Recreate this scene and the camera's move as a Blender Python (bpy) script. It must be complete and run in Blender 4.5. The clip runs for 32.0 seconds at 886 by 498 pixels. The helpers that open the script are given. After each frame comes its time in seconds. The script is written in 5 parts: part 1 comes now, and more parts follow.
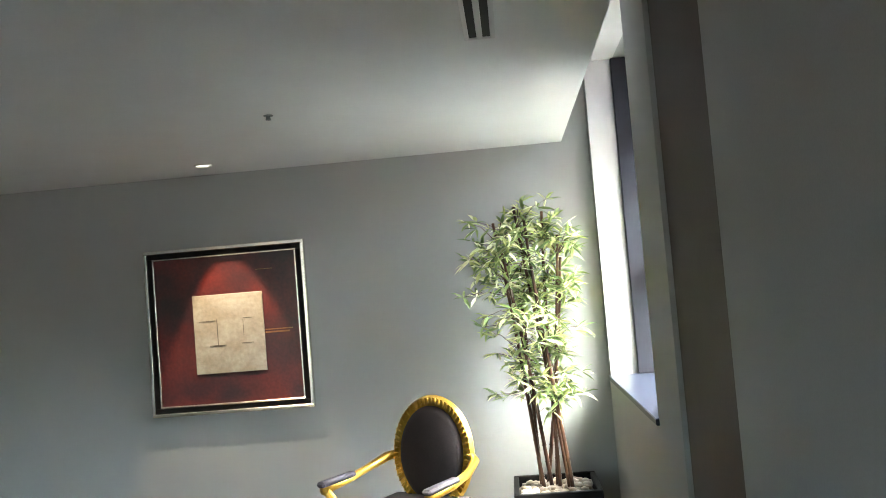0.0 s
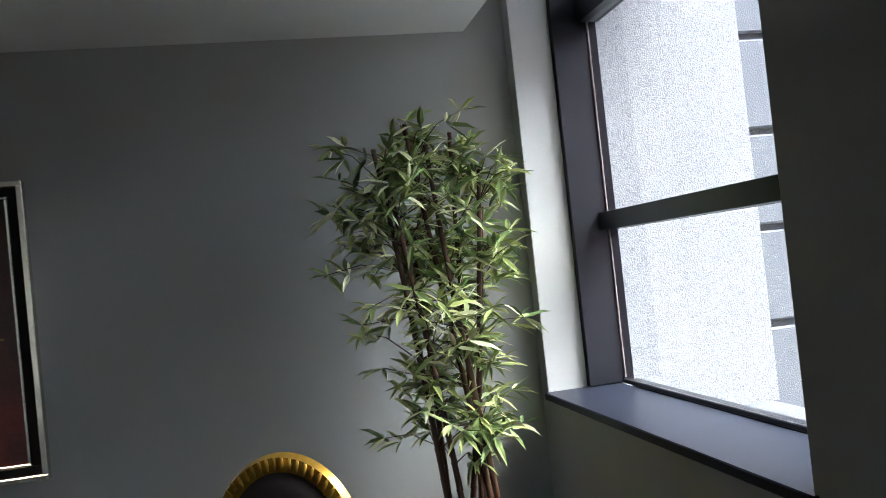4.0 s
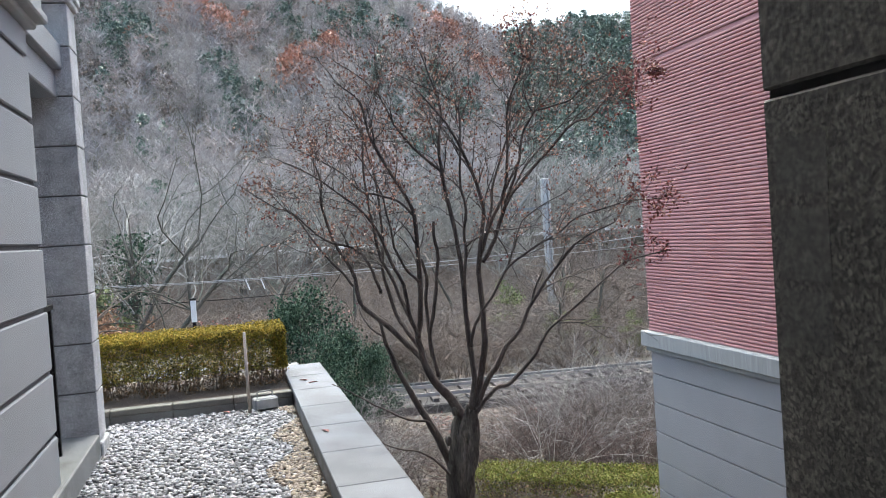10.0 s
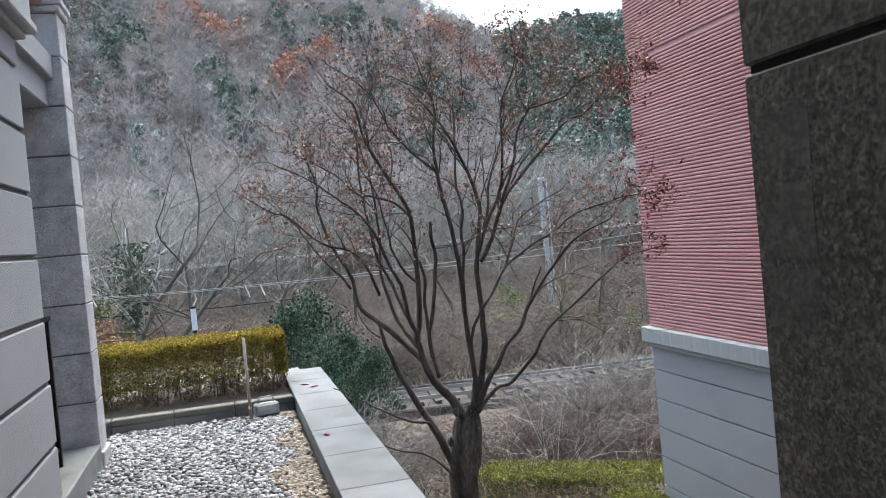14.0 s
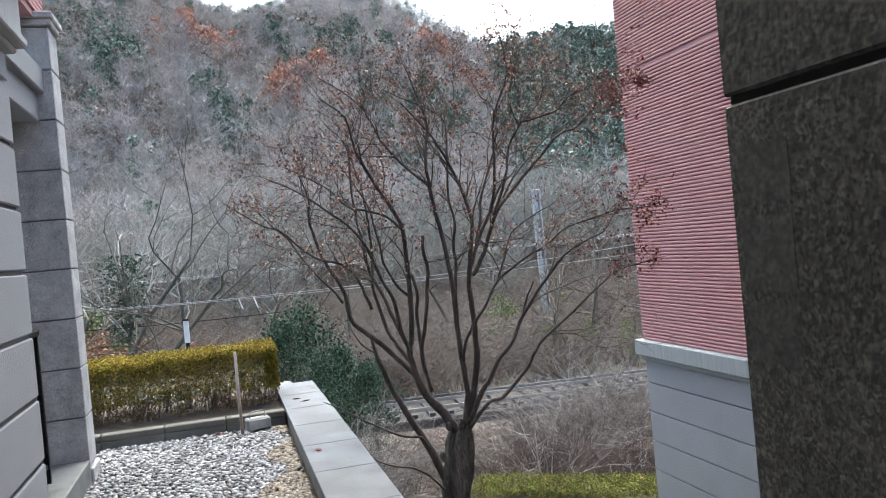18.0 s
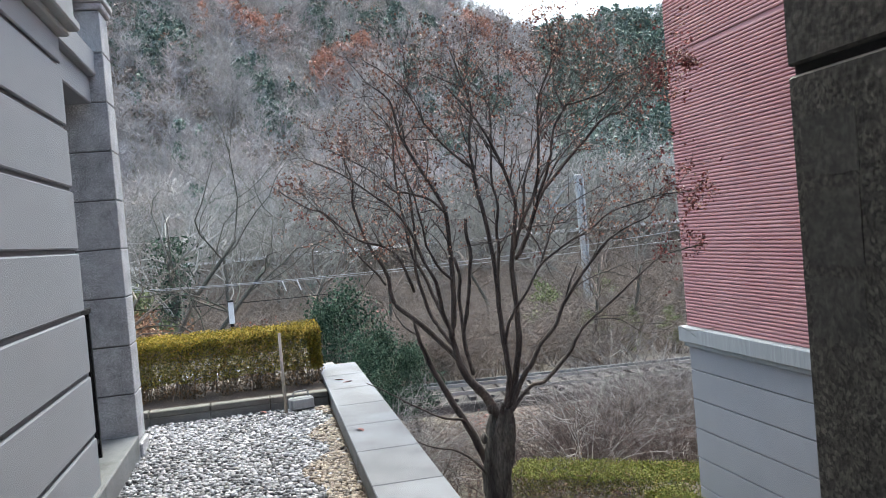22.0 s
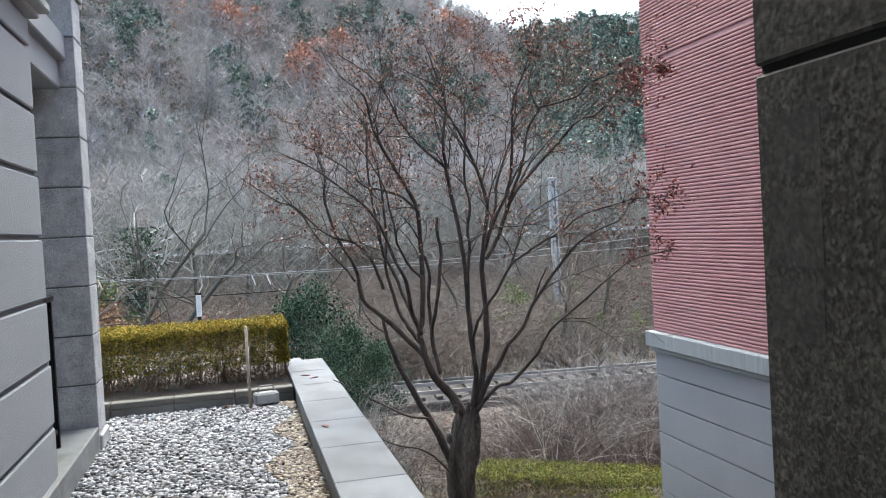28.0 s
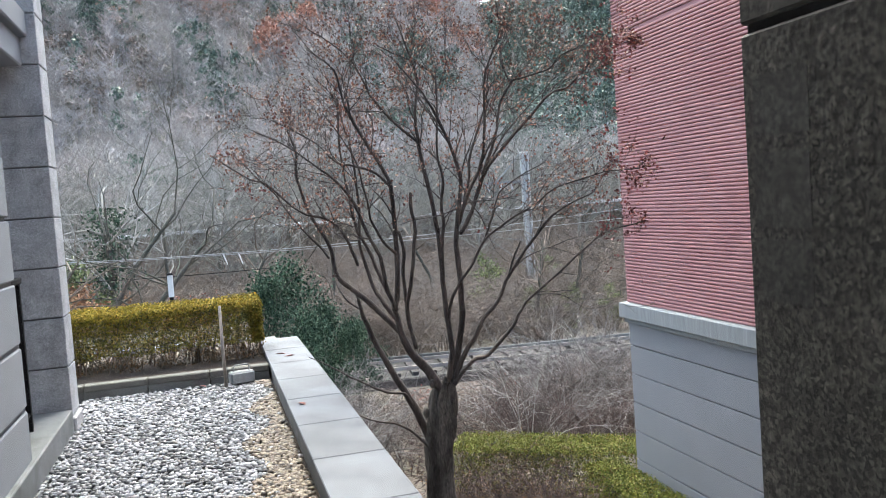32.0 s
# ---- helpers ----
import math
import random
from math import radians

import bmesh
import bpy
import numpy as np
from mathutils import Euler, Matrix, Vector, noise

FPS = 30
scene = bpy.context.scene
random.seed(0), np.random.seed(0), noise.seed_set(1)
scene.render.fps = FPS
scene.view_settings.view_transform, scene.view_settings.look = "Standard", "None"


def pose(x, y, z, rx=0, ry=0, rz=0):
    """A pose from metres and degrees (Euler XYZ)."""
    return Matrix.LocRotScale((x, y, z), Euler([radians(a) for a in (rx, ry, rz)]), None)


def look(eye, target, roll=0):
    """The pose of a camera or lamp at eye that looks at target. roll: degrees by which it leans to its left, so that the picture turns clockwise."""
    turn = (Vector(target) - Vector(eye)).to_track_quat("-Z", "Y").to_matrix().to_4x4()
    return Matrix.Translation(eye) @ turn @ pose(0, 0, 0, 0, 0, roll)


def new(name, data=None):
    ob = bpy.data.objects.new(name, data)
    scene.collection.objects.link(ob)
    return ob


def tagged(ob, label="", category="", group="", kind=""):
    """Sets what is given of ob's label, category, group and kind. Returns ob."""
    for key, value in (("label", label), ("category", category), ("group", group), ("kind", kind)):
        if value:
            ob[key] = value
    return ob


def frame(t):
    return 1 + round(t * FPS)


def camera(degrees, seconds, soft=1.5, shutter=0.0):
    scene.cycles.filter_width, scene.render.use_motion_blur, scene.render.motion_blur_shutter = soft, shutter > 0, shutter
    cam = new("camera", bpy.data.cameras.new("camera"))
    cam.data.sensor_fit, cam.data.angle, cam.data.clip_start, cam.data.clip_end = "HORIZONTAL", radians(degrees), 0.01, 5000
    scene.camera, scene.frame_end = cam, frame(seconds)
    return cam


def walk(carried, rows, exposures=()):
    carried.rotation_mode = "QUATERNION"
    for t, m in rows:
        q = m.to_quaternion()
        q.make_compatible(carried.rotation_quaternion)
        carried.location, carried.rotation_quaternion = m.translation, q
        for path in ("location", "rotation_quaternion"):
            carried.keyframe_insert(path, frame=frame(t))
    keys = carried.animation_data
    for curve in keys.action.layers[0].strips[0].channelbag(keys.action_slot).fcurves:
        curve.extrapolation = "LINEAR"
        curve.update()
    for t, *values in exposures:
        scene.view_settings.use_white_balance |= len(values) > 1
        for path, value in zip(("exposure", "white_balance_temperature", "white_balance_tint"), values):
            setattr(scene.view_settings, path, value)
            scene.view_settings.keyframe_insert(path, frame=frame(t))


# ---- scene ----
cam = camera(55.7, 32.0, soft=0.9)
PATH = [
    (0, (0.053, -0.02, 1.573), (-0.099, 1.972, 1.671), -4.7),
    (0.5, (-0.045, 0.21, 1.572), (-0.258, 2.196, 1.674), -4.7),
    (1, (-0.224, 0.45, 1.595), (-0.448, 2.435, 1.69), -4.8),
    (1.5, (-0.307, 0.671, 1.58), (-0.51, 2.659, 1.668), -4.8),
    (2, (-0.311, 0.952, 1.585), (-0.427, 2.947, 1.652), -5.1),
    (2.5, (-0.339, 1.201, 1.554), (-0.309, 3.2, 1.602), -5.3),
    (4.5, (-0.443, 2.31, 1.509), (0.138, 4.223, 1.557), -6.5),
    (5, (-0.456, 2.594, 1.532), (0.329, 4.432, 1.581), -6.9),
    (5.5, (-0.372, 2.902, 1.536), (0.635, 4.63, 1.572), -6.6),
    (6, (-0.255, 3.18, 1.531), (1.032, 4.71, 1.578), -6.5),
    (6.5, (-0.128, 3.395, 1.516), (1.422, 4.658, 1.555), -5.8),
    (7, (0.012, 3.654, 1.508), (1.815, 4.518, 1.546), -4.9),
    (7.3, (0.183, 3.789, 1.489), (2.081, 4.416, 1.545), -5.0),
    (7.5, (0.259, 3.869, 1.508), (2.209, 4.311, 1.546), -5.1),
    (8, (0.395, 4.052, 1.5), (2.395, 4.097, 1.508), -5.6),
    (8.5, (0.531, 4.195, 1.505), (2.523, 4.015, 1.481), -5.6),
    (9, (0.622, 4.19, 1.492), (2.596, 3.873, 1.446), -5.1),
    (9.5, (0.6569, 4.148, 1.489), (2.6079, 3.7116, 1.4331), -4.27),
    (10, (0.6655, 4.148, 1.479), (2.6021, 3.6509, 1.4291), -3.86),
    (10.5, (0.6815, 4.13, 1.478), (2.6149, 3.6193, 1.4391), -3.53),
    (11, (0.6943, 4.125, 1.47), (2.6271, 3.6124, 1.4376), -3.34),
    (11.5, (0.7034, 4.116, 1.471), (2.6358, 3.6022, 1.4374), -3.36),
    (12, (0.7058, 4.143, 1.466), (2.6398, 3.6349, 1.4273), -3.60),
    (12.5, (0.6997, 4.15, 1.463), (2.6373, 3.6559, 1.4174), -3.96),
    (13, (0.6862, 4.146, 1.455), (2.6253, 3.6589, 1.408), -4.43),
    (13.5, (0.6677, 4.139, 1.456), (2.6061, 3.6491, 1.4071), -5.00),
    (14, (0.6778, 4.123, 1.46), (2.6143, 3.6247, 1.4152), -5.36),
    (14.5, (0.6779, 4.121, 1.46), (2.6112, 3.6102, 1.4239), -5.43),
    (15, (0.6851, 4.107, 1.464), (2.6157, 3.5858, 1.4347), -5.54),
    (15.5, (0.6873, 4.112, 1.461), (2.6154, 3.5808, 1.4422), -5.37),
    (17.5, (0.6882, 4.107, 1.464), (2.6163, 3.5762, 1.4423), -5.27),
    (18, (0.6868, 4.099, 1.481), (2.6195, 3.5849, 1.4618), -5.38),
    (18.5, (0.6791, 4.117, 1.472), (2.6133, 3.608, 1.4606), -5.34),
    (19, (0.6691, 4.117, 1.486), (2.6042, 3.6115, 1.472), -5.37),
    (19.5, (0.6585, 4.123, 1.483), (2.5946, 3.6211, 1.4747), -5.23),
    (20, (0.6546, 4.118, 1.481), (2.5939, 3.6296, 1.4679), -5.11),
    (20.5, (0.6687, 4.118, 1.472), (2.6134, 3.651, 1.4469), -5.01),
    (21, (0.6851, 4.117, 1.467), (2.6359, 3.6778, 1.431), -4.97),
    (21.5, (0.6879, 4.116, 1.468), (2.6425, 3.6945, 1.4236), -4.98),
    (22, (0.6926, 4.114, 1.468), (2.6485, 3.6987, 1.4212), -4.92),
    (22.5, (0.6922, 4.117, 1.463), (2.6505, 3.7137, 1.4205), -4.84),
    (23, (0.6945, 4.113, 1.464), (2.6548, 3.7177, 1.4257), -4.61),
    (23.5, (0.6945, 4.114, 1.464), (2.6529, 3.7088, 1.4379), -4.12),
    (24, (0.6903, 4.126, 1.469), (2.6471, 3.7129, 1.4551), -3.66),
    (24.5, (0.6865, 4.136, 1.462), (2.6398, 3.7066, 1.4577), -3.28),
    (25, (0.7003, 4.122, 1.457), (2.6485, 3.6701, 1.4507), -3.22),
    (25.5, (0.6944, 4.114, 1.453), (2.6403, 3.6523, 1.437), -3.33),
    (27.5, (0.7111, 4.11, 1.458), (2.6541, 3.638, 1.4068), -3.29),
    (28, (0.7040, 4.1, 1.457), (2.6448, 3.6196, 1.404), -3.16),
    (28.5, (0.6943, 4.102, 1.456), (2.6311, 3.6065, 1.3945), -3.09),
    (29, (0.6881, 4.104, 1.452), (2.6205, 3.5926, 1.384), -3.07),
    (29.5, (0.6718, 4.099, 1.452), (2.6011, 3.5773, 1.3761), -3.13),
    (30, (0.6921, 4.112, 1.45), (2.6189, 3.5826, 1.3678), -3.14),
    (30.5, (0.7051, 4.109, 1.45), (2.6314, 3.5797, 1.3554), -3.31),
    (31, (0.7171, 4.106, 1.451), (2.6422, 3.5735, 1.3458), -3.55),
    (31.5, (0.7075, 4.098, 1.46), (2.6323, 3.5662, 1.3482), -3.83),
    (32, (0.7239, 4.107, 1.448), (2.6465, 3.5685, 1.334), -4.04),
]
EXPOSURES = [(0.0, 5.98, 5950, -6), (1.0, 5.92, 5850, -4), (2.5, 5.5, 5700, -1), (4.5, 3.5, 5600, -1), (5.2, 3.22, 5600, 0), (6.5, 2.88, 5650, 0), (7.5, 2.72, 5850, 0), (8.3, 2.7, 6050, 0), (9.0, 2.85, 6050, 0), (10.0, 2.45, 6100, 0), (11.0, 2.25, 6100, -1), (12.5, 2.34, 6100, -1), (22.0, 2.40, 6100, -1), (25.0, 2.27, 6100, -1), (28.0, 2.42, 6100, -1), (32.0, 2.60, 6100, -1)]
walk(cam, [(t, look(eye, target, roll)) for t, eye, target, roll in PATH], EXPOSURES)

# ---- world and light ----
world = bpy.data.worlds.new("overcast_sky")
scene.world = world
world.use_nodes = True
_wt = world.node_tree
_sky = _wt.nodes.new("ShaderNodeTexSky")
_sky.sky_type = 'NISHITA'
_sky.sun_disc = False
_sky.sun_elevation, _sky.sun_rotation = radians(61), radians(97)
_sky.air_density, _sky.dust_density, _sky.ozone_density = 1.0, 6.0, 1.0
_wt.links.new(_sky.outputs[0], _wt.nodes["Background"].inputs[0])
_wt.nodes["Background"].inputs[1].default_value = 0.15

sun = new("sun", bpy.data.lights.new("sun", 'SUN'))
sun.data.energy, sun.data.angle, sun.data.color = 0.5, radians(50), (1.0, 0.985, 0.97)
sun.matrix_world = look((24, -3, 44), (0, 0, 0))

# ---- materials ----
MATS = {}


def mat(name, color, rough=0.6, metal=0.0, var=0.15, scale=4.0, fine=60.0, bump=0.15, color2=None, spec=0.5, stretch=(1, 1, 1), random_value=0.0,
        coat=0.0, island=0.0, dist=0.004):
    """Principled surface with colour variation at two scales and a fine bump."""
    m = bpy.data.materials.new(name)
    m.use_nodes = True
    nt = m.node_tree
    N, L = nt.nodes, nt.links
    b = N["Principled BSDF"]
    b.inputs["Roughness"].default_value = rough
    b.inputs["Metallic"].default_value = metal
    b.inputs["Specular IOR Level"].default_value = spec
    b.inputs["Coat Weight"].default_value = coat
    tc = N.new("ShaderNodeTexCoord")
    mp = N.new("ShaderNodeMapping")
    mp.inputs["Scale"].default_value = stretch
    geo = N.new("ShaderNodeNewGeometry")
    L.new(geo.outputs["Position"], mp.inputs[0])
    n1, n2 = N.new("ShaderNodeTexNoise"), N.new("ShaderNodeTexNoise")
    for n, s, d in ((n1, scale, 5), (n2, fine, 3)):
        L.new(mp.outputs[0], n.inputs["Vector"])
        n.inputs["Scale"].default_value, n.inputs["Detail"].default_value = s, d
    c2 = color2 or tuple(c * (1 - var * 1.6) for c in color)
    r1 = N.new("ShaderNodeMapRange")
    r1.inputs["From Min"].default_value, r1.inputs["From Max"].default_value = 0.35, 0.65
    L.new(n1.outputs["Fac"], r1.inputs["Value"])
    mx = N.new("ShaderNodeMix")
    mx.data_type = 'RGBA'
    mx.inputs[6].default_value, mx.inputs[7].default_value = (*color, 1), (*c2, 1)
    L.new(r1.outputs[0], mx.inputs[0])
    hs = N.new("ShaderNodeHueSaturation")
    L.new(mx.outputs[2], hs.inputs["Color"])
    r2 = N.new("ShaderNodeMapRange")
    r2.inputs["From Min"].default_value, r2.inputs["From Max"].default_value = 0.3, 0.7
    r2.inputs["To Min"].default_value, r2.inputs["To Max"].default_value = 1 - var, 1 + var
    L.new(n2.outputs["Fac"], r2.inputs["Value"])
    value = r2.outputs[0]
    for amount, src in ((random_value, "object"), (island, "island")):
        if amount:
            if src == "object":
                rnd = N.new("ShaderNodeObjectInfo").outputs["Random"]
            else:
                rnd = geo.outputs["Random Per Island"]
            r3 = N.new("ShaderNodeMapRange")
            r3.inputs["To Min"].default_value, r3.inputs["To Max"].default_value = 1 - amount, 1 + amount
            L.new(rnd, r3.inputs["Value"])
            mul = N.new("ShaderNodeMath")
            mul.operation = 'MULTIPLY'
            L.new(value, mul.inputs[0])
            L.new(r3.outputs[0], mul.inputs[1])
            value = mul.outputs[0]
    L.new(value, hs.inputs["Value"])
    L.new(hs.outputs[0], b.inputs["Base Color"])
    if bump:
        bp = N.new("ShaderNodeBump")
        bp.inputs["Strength"].default_value, bp.inputs["Distance"].default_value = bump, dist
        L.new(n2.outputs["Fac"], bp.inputs["Height"])
        L.new(bp.outputs[0], b.inputs["Normal"])
    MATS[name] = m
    return m


def ramp_islands(m, stops):
    """Let each island of a mesh take one of several base colours."""
    nt = m.node_tree
    N, L = nt.nodes, nt.links
    cr = N.new("ShaderNodeValToRGB")
    cr.color_ramp.interpolation = 'LINEAR'
    els = cr.color_ramp.elements
    while len(els) < len(stops):
        els.new(0.5)
    for e, (p, c) in zip(els, stops):
        e.position, e.color = p, (*c, 1)
    geo = N.new("ShaderNodeNewGeometry")
    L.new(geo.outputs["Random Per Island"], cr.inputs[0])
    hs = next(n for n in N if n.bl_idname == "ShaderNodeHueSaturation")
    L.new(cr.outputs[0], hs.inputs["Color"])
    return m


# ---- building helpers ----
def box(bm, x0, x1, y0, y1, z0, z1, bevel=0.0, seg=1):
    lo = (min(x0, x1), min(y0, y1), min(z0, z1))
    hi = (max(x0, x1), max(y0, y1), max(z0, z1))
    m = Matrix.Translation([(a + b) / 2 for a, b in zip(lo, hi)]) @ Matrix.Diagonal([b - a for a, b in zip(lo, hi)] + [1])
    r = bmesh.ops.create_cube(bm, size=1, matrix=m)
    if bevel:
        es = list({e for v in r["verts"] for e in v.link_edges})
        bmesh.ops.bevel(bm, geom=es, offset=bevel, segments=seg, affect='EDGES', profile=0.7)
    return bm


def boxes(*specs, bevel=0.0):
    bm = bmesh.new()
    for s in specs:
        box(bm, *s, bevel=bevel)
    return bm


def mesh_of(name, bm, material, smooth=False):
    me = bpy.data.meshes.new(name)
    bm.to_mesh(me)
    bm.free()
    for p in me.polygons:
        p.use_smooth = smooth
    me.materials.append(material)
    return me


def part(name, bm, material, parent=None, label="", smooth=False):
    ob = new(name, mesh_of(name, bm, material, smooth))
    ob.parent = parent
    if label:
        tagged(ob, label)
    return ob


def raw(name, verts, faces, material, parent=None, smooth=False, label=""):
    me = bpy.data.meshes.new(name)
    me.from_pydata(verts, [], faces)
    me.update()
    if smooth:
        me.polygons.foreach_set("use_smooth", [True] * len(me.polygons))
    me.materials.append(material)
    ob = new(name, me)
    ob.parent = parent
    if label:
        tagged(ob, label)
    return ob


def thing(name, label, category, x=0, y=0, z=0, group="", rz=0):
    ob = new(name)
    ob.empty_display_size = 0.1
    ob.matrix_world = pose(x, y, z, 0, 0, rz)
    return tagged(ob, label, category, group)


def structure(name, bm, material, label="", category=""):
    return tagged(part(name, bm, material), label, category, kind="structure")


def tube(verts, faces, pts, radii, sides=6, cap=True):
    """Append a tapered tube along pts to verts and faces."""
    base = len(verts)
    n = len(pts)
    ref = Vector((0.31, 0.52, 0.79))
    for i, p in enumerate(pts):
        d = (pts[min(i + 1, n - 1)] - pts[max(i - 1, 0)]).normalized()
        u = d.cross(ref)
        if u.length < 1e-3:
            u = d.cross(Vector((1, 0, 0)))
        u.normalize()
        v = d.cross(u)
        for k in range(sides):
            a = 2 * math.pi * k / sides
            verts.append(p + (u * math.cos(a) + v * math.sin(a)) * radii[i])
    for i in range(n - 1):
        for k in range(sides):
            a, b = base + i * sides + k, base + i * sides + (k + 1) % sides
            faces.append((a, b, b + sides, a + sides))
    if cap:
        faces.append(tuple(base + k for k in reversed(range(sides))))
        faces.append(tuple(base + (n - 1) * sides + k for k in range(sides)))


M_wall = mat("taupe_wall_paint", (0.338, 0.335, 0.320), 0.7, var=0.03, scale=1.2, fine=220, bump=0.06)
M_white = mat("white_reveal_paint", (0.58, 0.57, 0.555), 0.7, var=0.03, fine=200, bump=0.05)
M_ceil = mat("white_ceiling_paint", (0.66, 0.66, 0.65), 0.85, var=0.02, fine=150, bump=0.04)
M_floor = mat("brown_carpet", (0.11, 0.08, 0.06), 0.95, var=0.2, fine=90, bump=0.4)
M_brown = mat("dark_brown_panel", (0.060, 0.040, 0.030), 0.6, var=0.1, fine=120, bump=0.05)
M_frame = mat("dark_anodised_metal", (0.018, 0.018, 0.024), 0.38, metal=0.3, var=0.05, fine=200, bump=0.02)
M_seal = mat("pale_glazing_bead", (0.32, 0.26, 0.26), 0.5, var=0.1, bump=0.02)
M_sill = mat("polished_black_sill_stone", (0.014, 0.016, 0.026), 0.3, var=0.1, fine=150, bump=0.0, spec=0.08)
M_gray = mat("pale_grey_render_panel", (0.252, 0.263, 0.284), 0.85, var=0.05, scale=1.5, fine=140, bump=0.55, dist=0.006, stretch=(1, 1, 1))
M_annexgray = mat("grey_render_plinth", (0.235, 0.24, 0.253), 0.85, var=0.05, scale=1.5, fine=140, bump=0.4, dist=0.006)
M_annexcornice = mat("streaked_plinth_cornice", (0.28, 0.29, 0.295), 0.8, var=0.1, scale=4, fine=60, bump=0.2, stretch=(5, 5, 0.5), color2=(0.21, 0.22, 0.225))
M_stain = mat("stained_grey_render", (0.36, 0.36, 0.36), 0.85, var=0.16, scale=3.0, fine=90, bump=0.3, stretch=(4, 1, 0.35), color2=(0.19, 0.19, 0.18))
M_back = mat("grey_joint_recess", (0.13, 0.13, 0.135), 0.9, var=0.1)
M_granite = mat("grey_flamed_granite", (0.50, 0.50, 0.515), 0.75, var=0.32, fine=95, bump=0.35, scale=6, random_value=0.05)
M_dark_granite = mat("dark_flamed_granite", (0.042, 0.040, 0.036), 0.8, var=0.5, fine=70, bump=0.5, scale=6, random_value=0.08)
M_patch = mat("smoothed_granite_patch", (0.047, 0.047, 0.044), 0.75, var=0.35, fine=70, bump=0.2, scale=12)
M_coping = mat("pale_coping_stone", (0.142, 0.150, 0.172), 0.8, var=0.16, scale=2.6, fine=120, bump=0.35, color2=(0.095, 0.100, 0.113), random_value=0.04)
M_curb = mat("pale_curb_stone", (0.20, 0.203, 0.202), 0.85, var=0.15, scale=3, fine=90, bump=0.3, color2=(0.13, 0.13, 0.125), random_value=0.06)
M_curbcap = mat("weathered_curb_cap", (0.145, 0.136, 0.124), 0.85, var=0.2, scale=5, fine=80, bump=0.4, color2=(0.11, 0.11, 0.095), random_value=0.08)
M_side = mat("weathered_parapet_stone", (0.185, 0.19, 0.196), 0.8, var=0.2, scale=4, fine=70, bump=0.3, color2=(0.10, 0.106, 0.10))
M_cornice = mat("streaked_cornice_stone", (0.36, 0.37, 0.38), 0.8, var=0.1, scale=4, fine=60, bump=0.2, stretch=(5, 5, 0.5), color2=(0.30, 0.31, 0.31))
M_pink = mat("pink_ribbed_cladding", (0.40, 0.212, 0.212), 0.75, var=0.07, scale=1.0, fine=90, bump=0.15, color2=(0.36, 0.172, 0.175))
M_ground = mat("leaf_litter_ground", (0.120, 0.094, 0.076), 0.95, var=0.35, scale=0.5, fine=9, bump=0.6, color2=(0.09, 0.08, 0.055), dist=0.05)
M_soil = mat("dark_planting_soil", (0.05, 0.035, 0.025), 0.95, var=0.3, fine=60, bump=0.6)
M_hedge = ramp_islands(mat("yellow_green_leaf", (0.2, 0.2, 0.03), 0.8, spec=0.15, var=0.15, fine=8, bump=0, island=0.25),
                       ((0.0, (0.05, 0.055, 0.012)), (0.45, (0.145, 0.135, 0.02)), (0.8, (0.31, 0.26, 0.035)), (1.0, (0.22, 0.10, 0.025))))
M_yellow = ramp_islands(mat("young_yellow_leaf", (0.4, 0.33, 0.04), 0.8, spec=0.15, var=0.15, fine=8, bump=0, island=0.2), ((0.0, (0.17, 0.15, 0.025)), (0.6, (0.36, 0.29, 0.045)), (1.0, (0.40, 0.26, 0.05))))
M_lime = ramp_islands(mat("young_green_leaf", (0.3, 0.36, 0.05), 0.8, spec=0.15, var=0.15, fine=8, bump=0, island=0.2), ((0.0, (0.085, 0.10, 0.026)), (0.5, (0.165, 0.19, 0.04)), (0.8, (0.235, 0.235, 0.06)), (1.0, (0.16, 0.09, 0.055))))
M_hedgelow = ramp_islands(mat("dry_hedge_leaf", (0.1, 0.06, 0.03), 0.7, var=0.15, fine=8, bump=0, island=0.25),
                          ((0.0, (0.035, 0.03, 0.012)), (0.5, (0.10, 0.065, 0.025)), (1.0, (0.20, 0.10, 0.03))))
M_hedge2 = ramp_islands(mat("fresh_hedge_leaf", (0.2, 0.2, 0.03), 0.8, spec=0.15, var=0.15, fine=8, bump=0, island=0.25),
                        ((0.0, (0.05, 0.066, 0.014)), (0.5, (0.145, 0.172, 0.03)), (0.8, (0.23, 0.225, 0.05)), (1.0, (0.15, 0.07, 0.04))))
M_bark = mat("dark_tree_bark", (0.040, 0.030, 0.026), 0.9, var=0.4, scale=5, fine=45, bump=0.9, color2=(0.092, 0.073, 0.063), stretch=(1, 1, 0.35), dist=0.01)
M_trunk = mat("rough_lichened_bark", (0.034, 0.028, 0.024), 0.95, var=0.5, scale=7, fine=55, bump=1.0, color2=(0.13, 0.118, 0.104), stretch=(1, 1, 0.35), dist=0.015)
M_seed = ramp_islands(mat("dry_seed_cluster", (0.2, 0.1, 0.06), 0.8, var=0.2, fine=30, bump=0, island=0.2),
                      ((0.0, (0.14, 0.055, 0.035)), (0.5, (0.28, 0.115, 0.07)), (0.82, (0.36, 0.20, 0.13)), (1.0, (0.58, 0.49, 0.40))))
M_red = ramp_islands(mat("dry_red_leaf", (0.2, 0.05, 0.04), 0.7, var=0.2, fine=30, bump=0, island=0.2), ((0.0, (0.10, 0.025, 0.02)), (1.0, (0.24, 0.06, 0.05))))
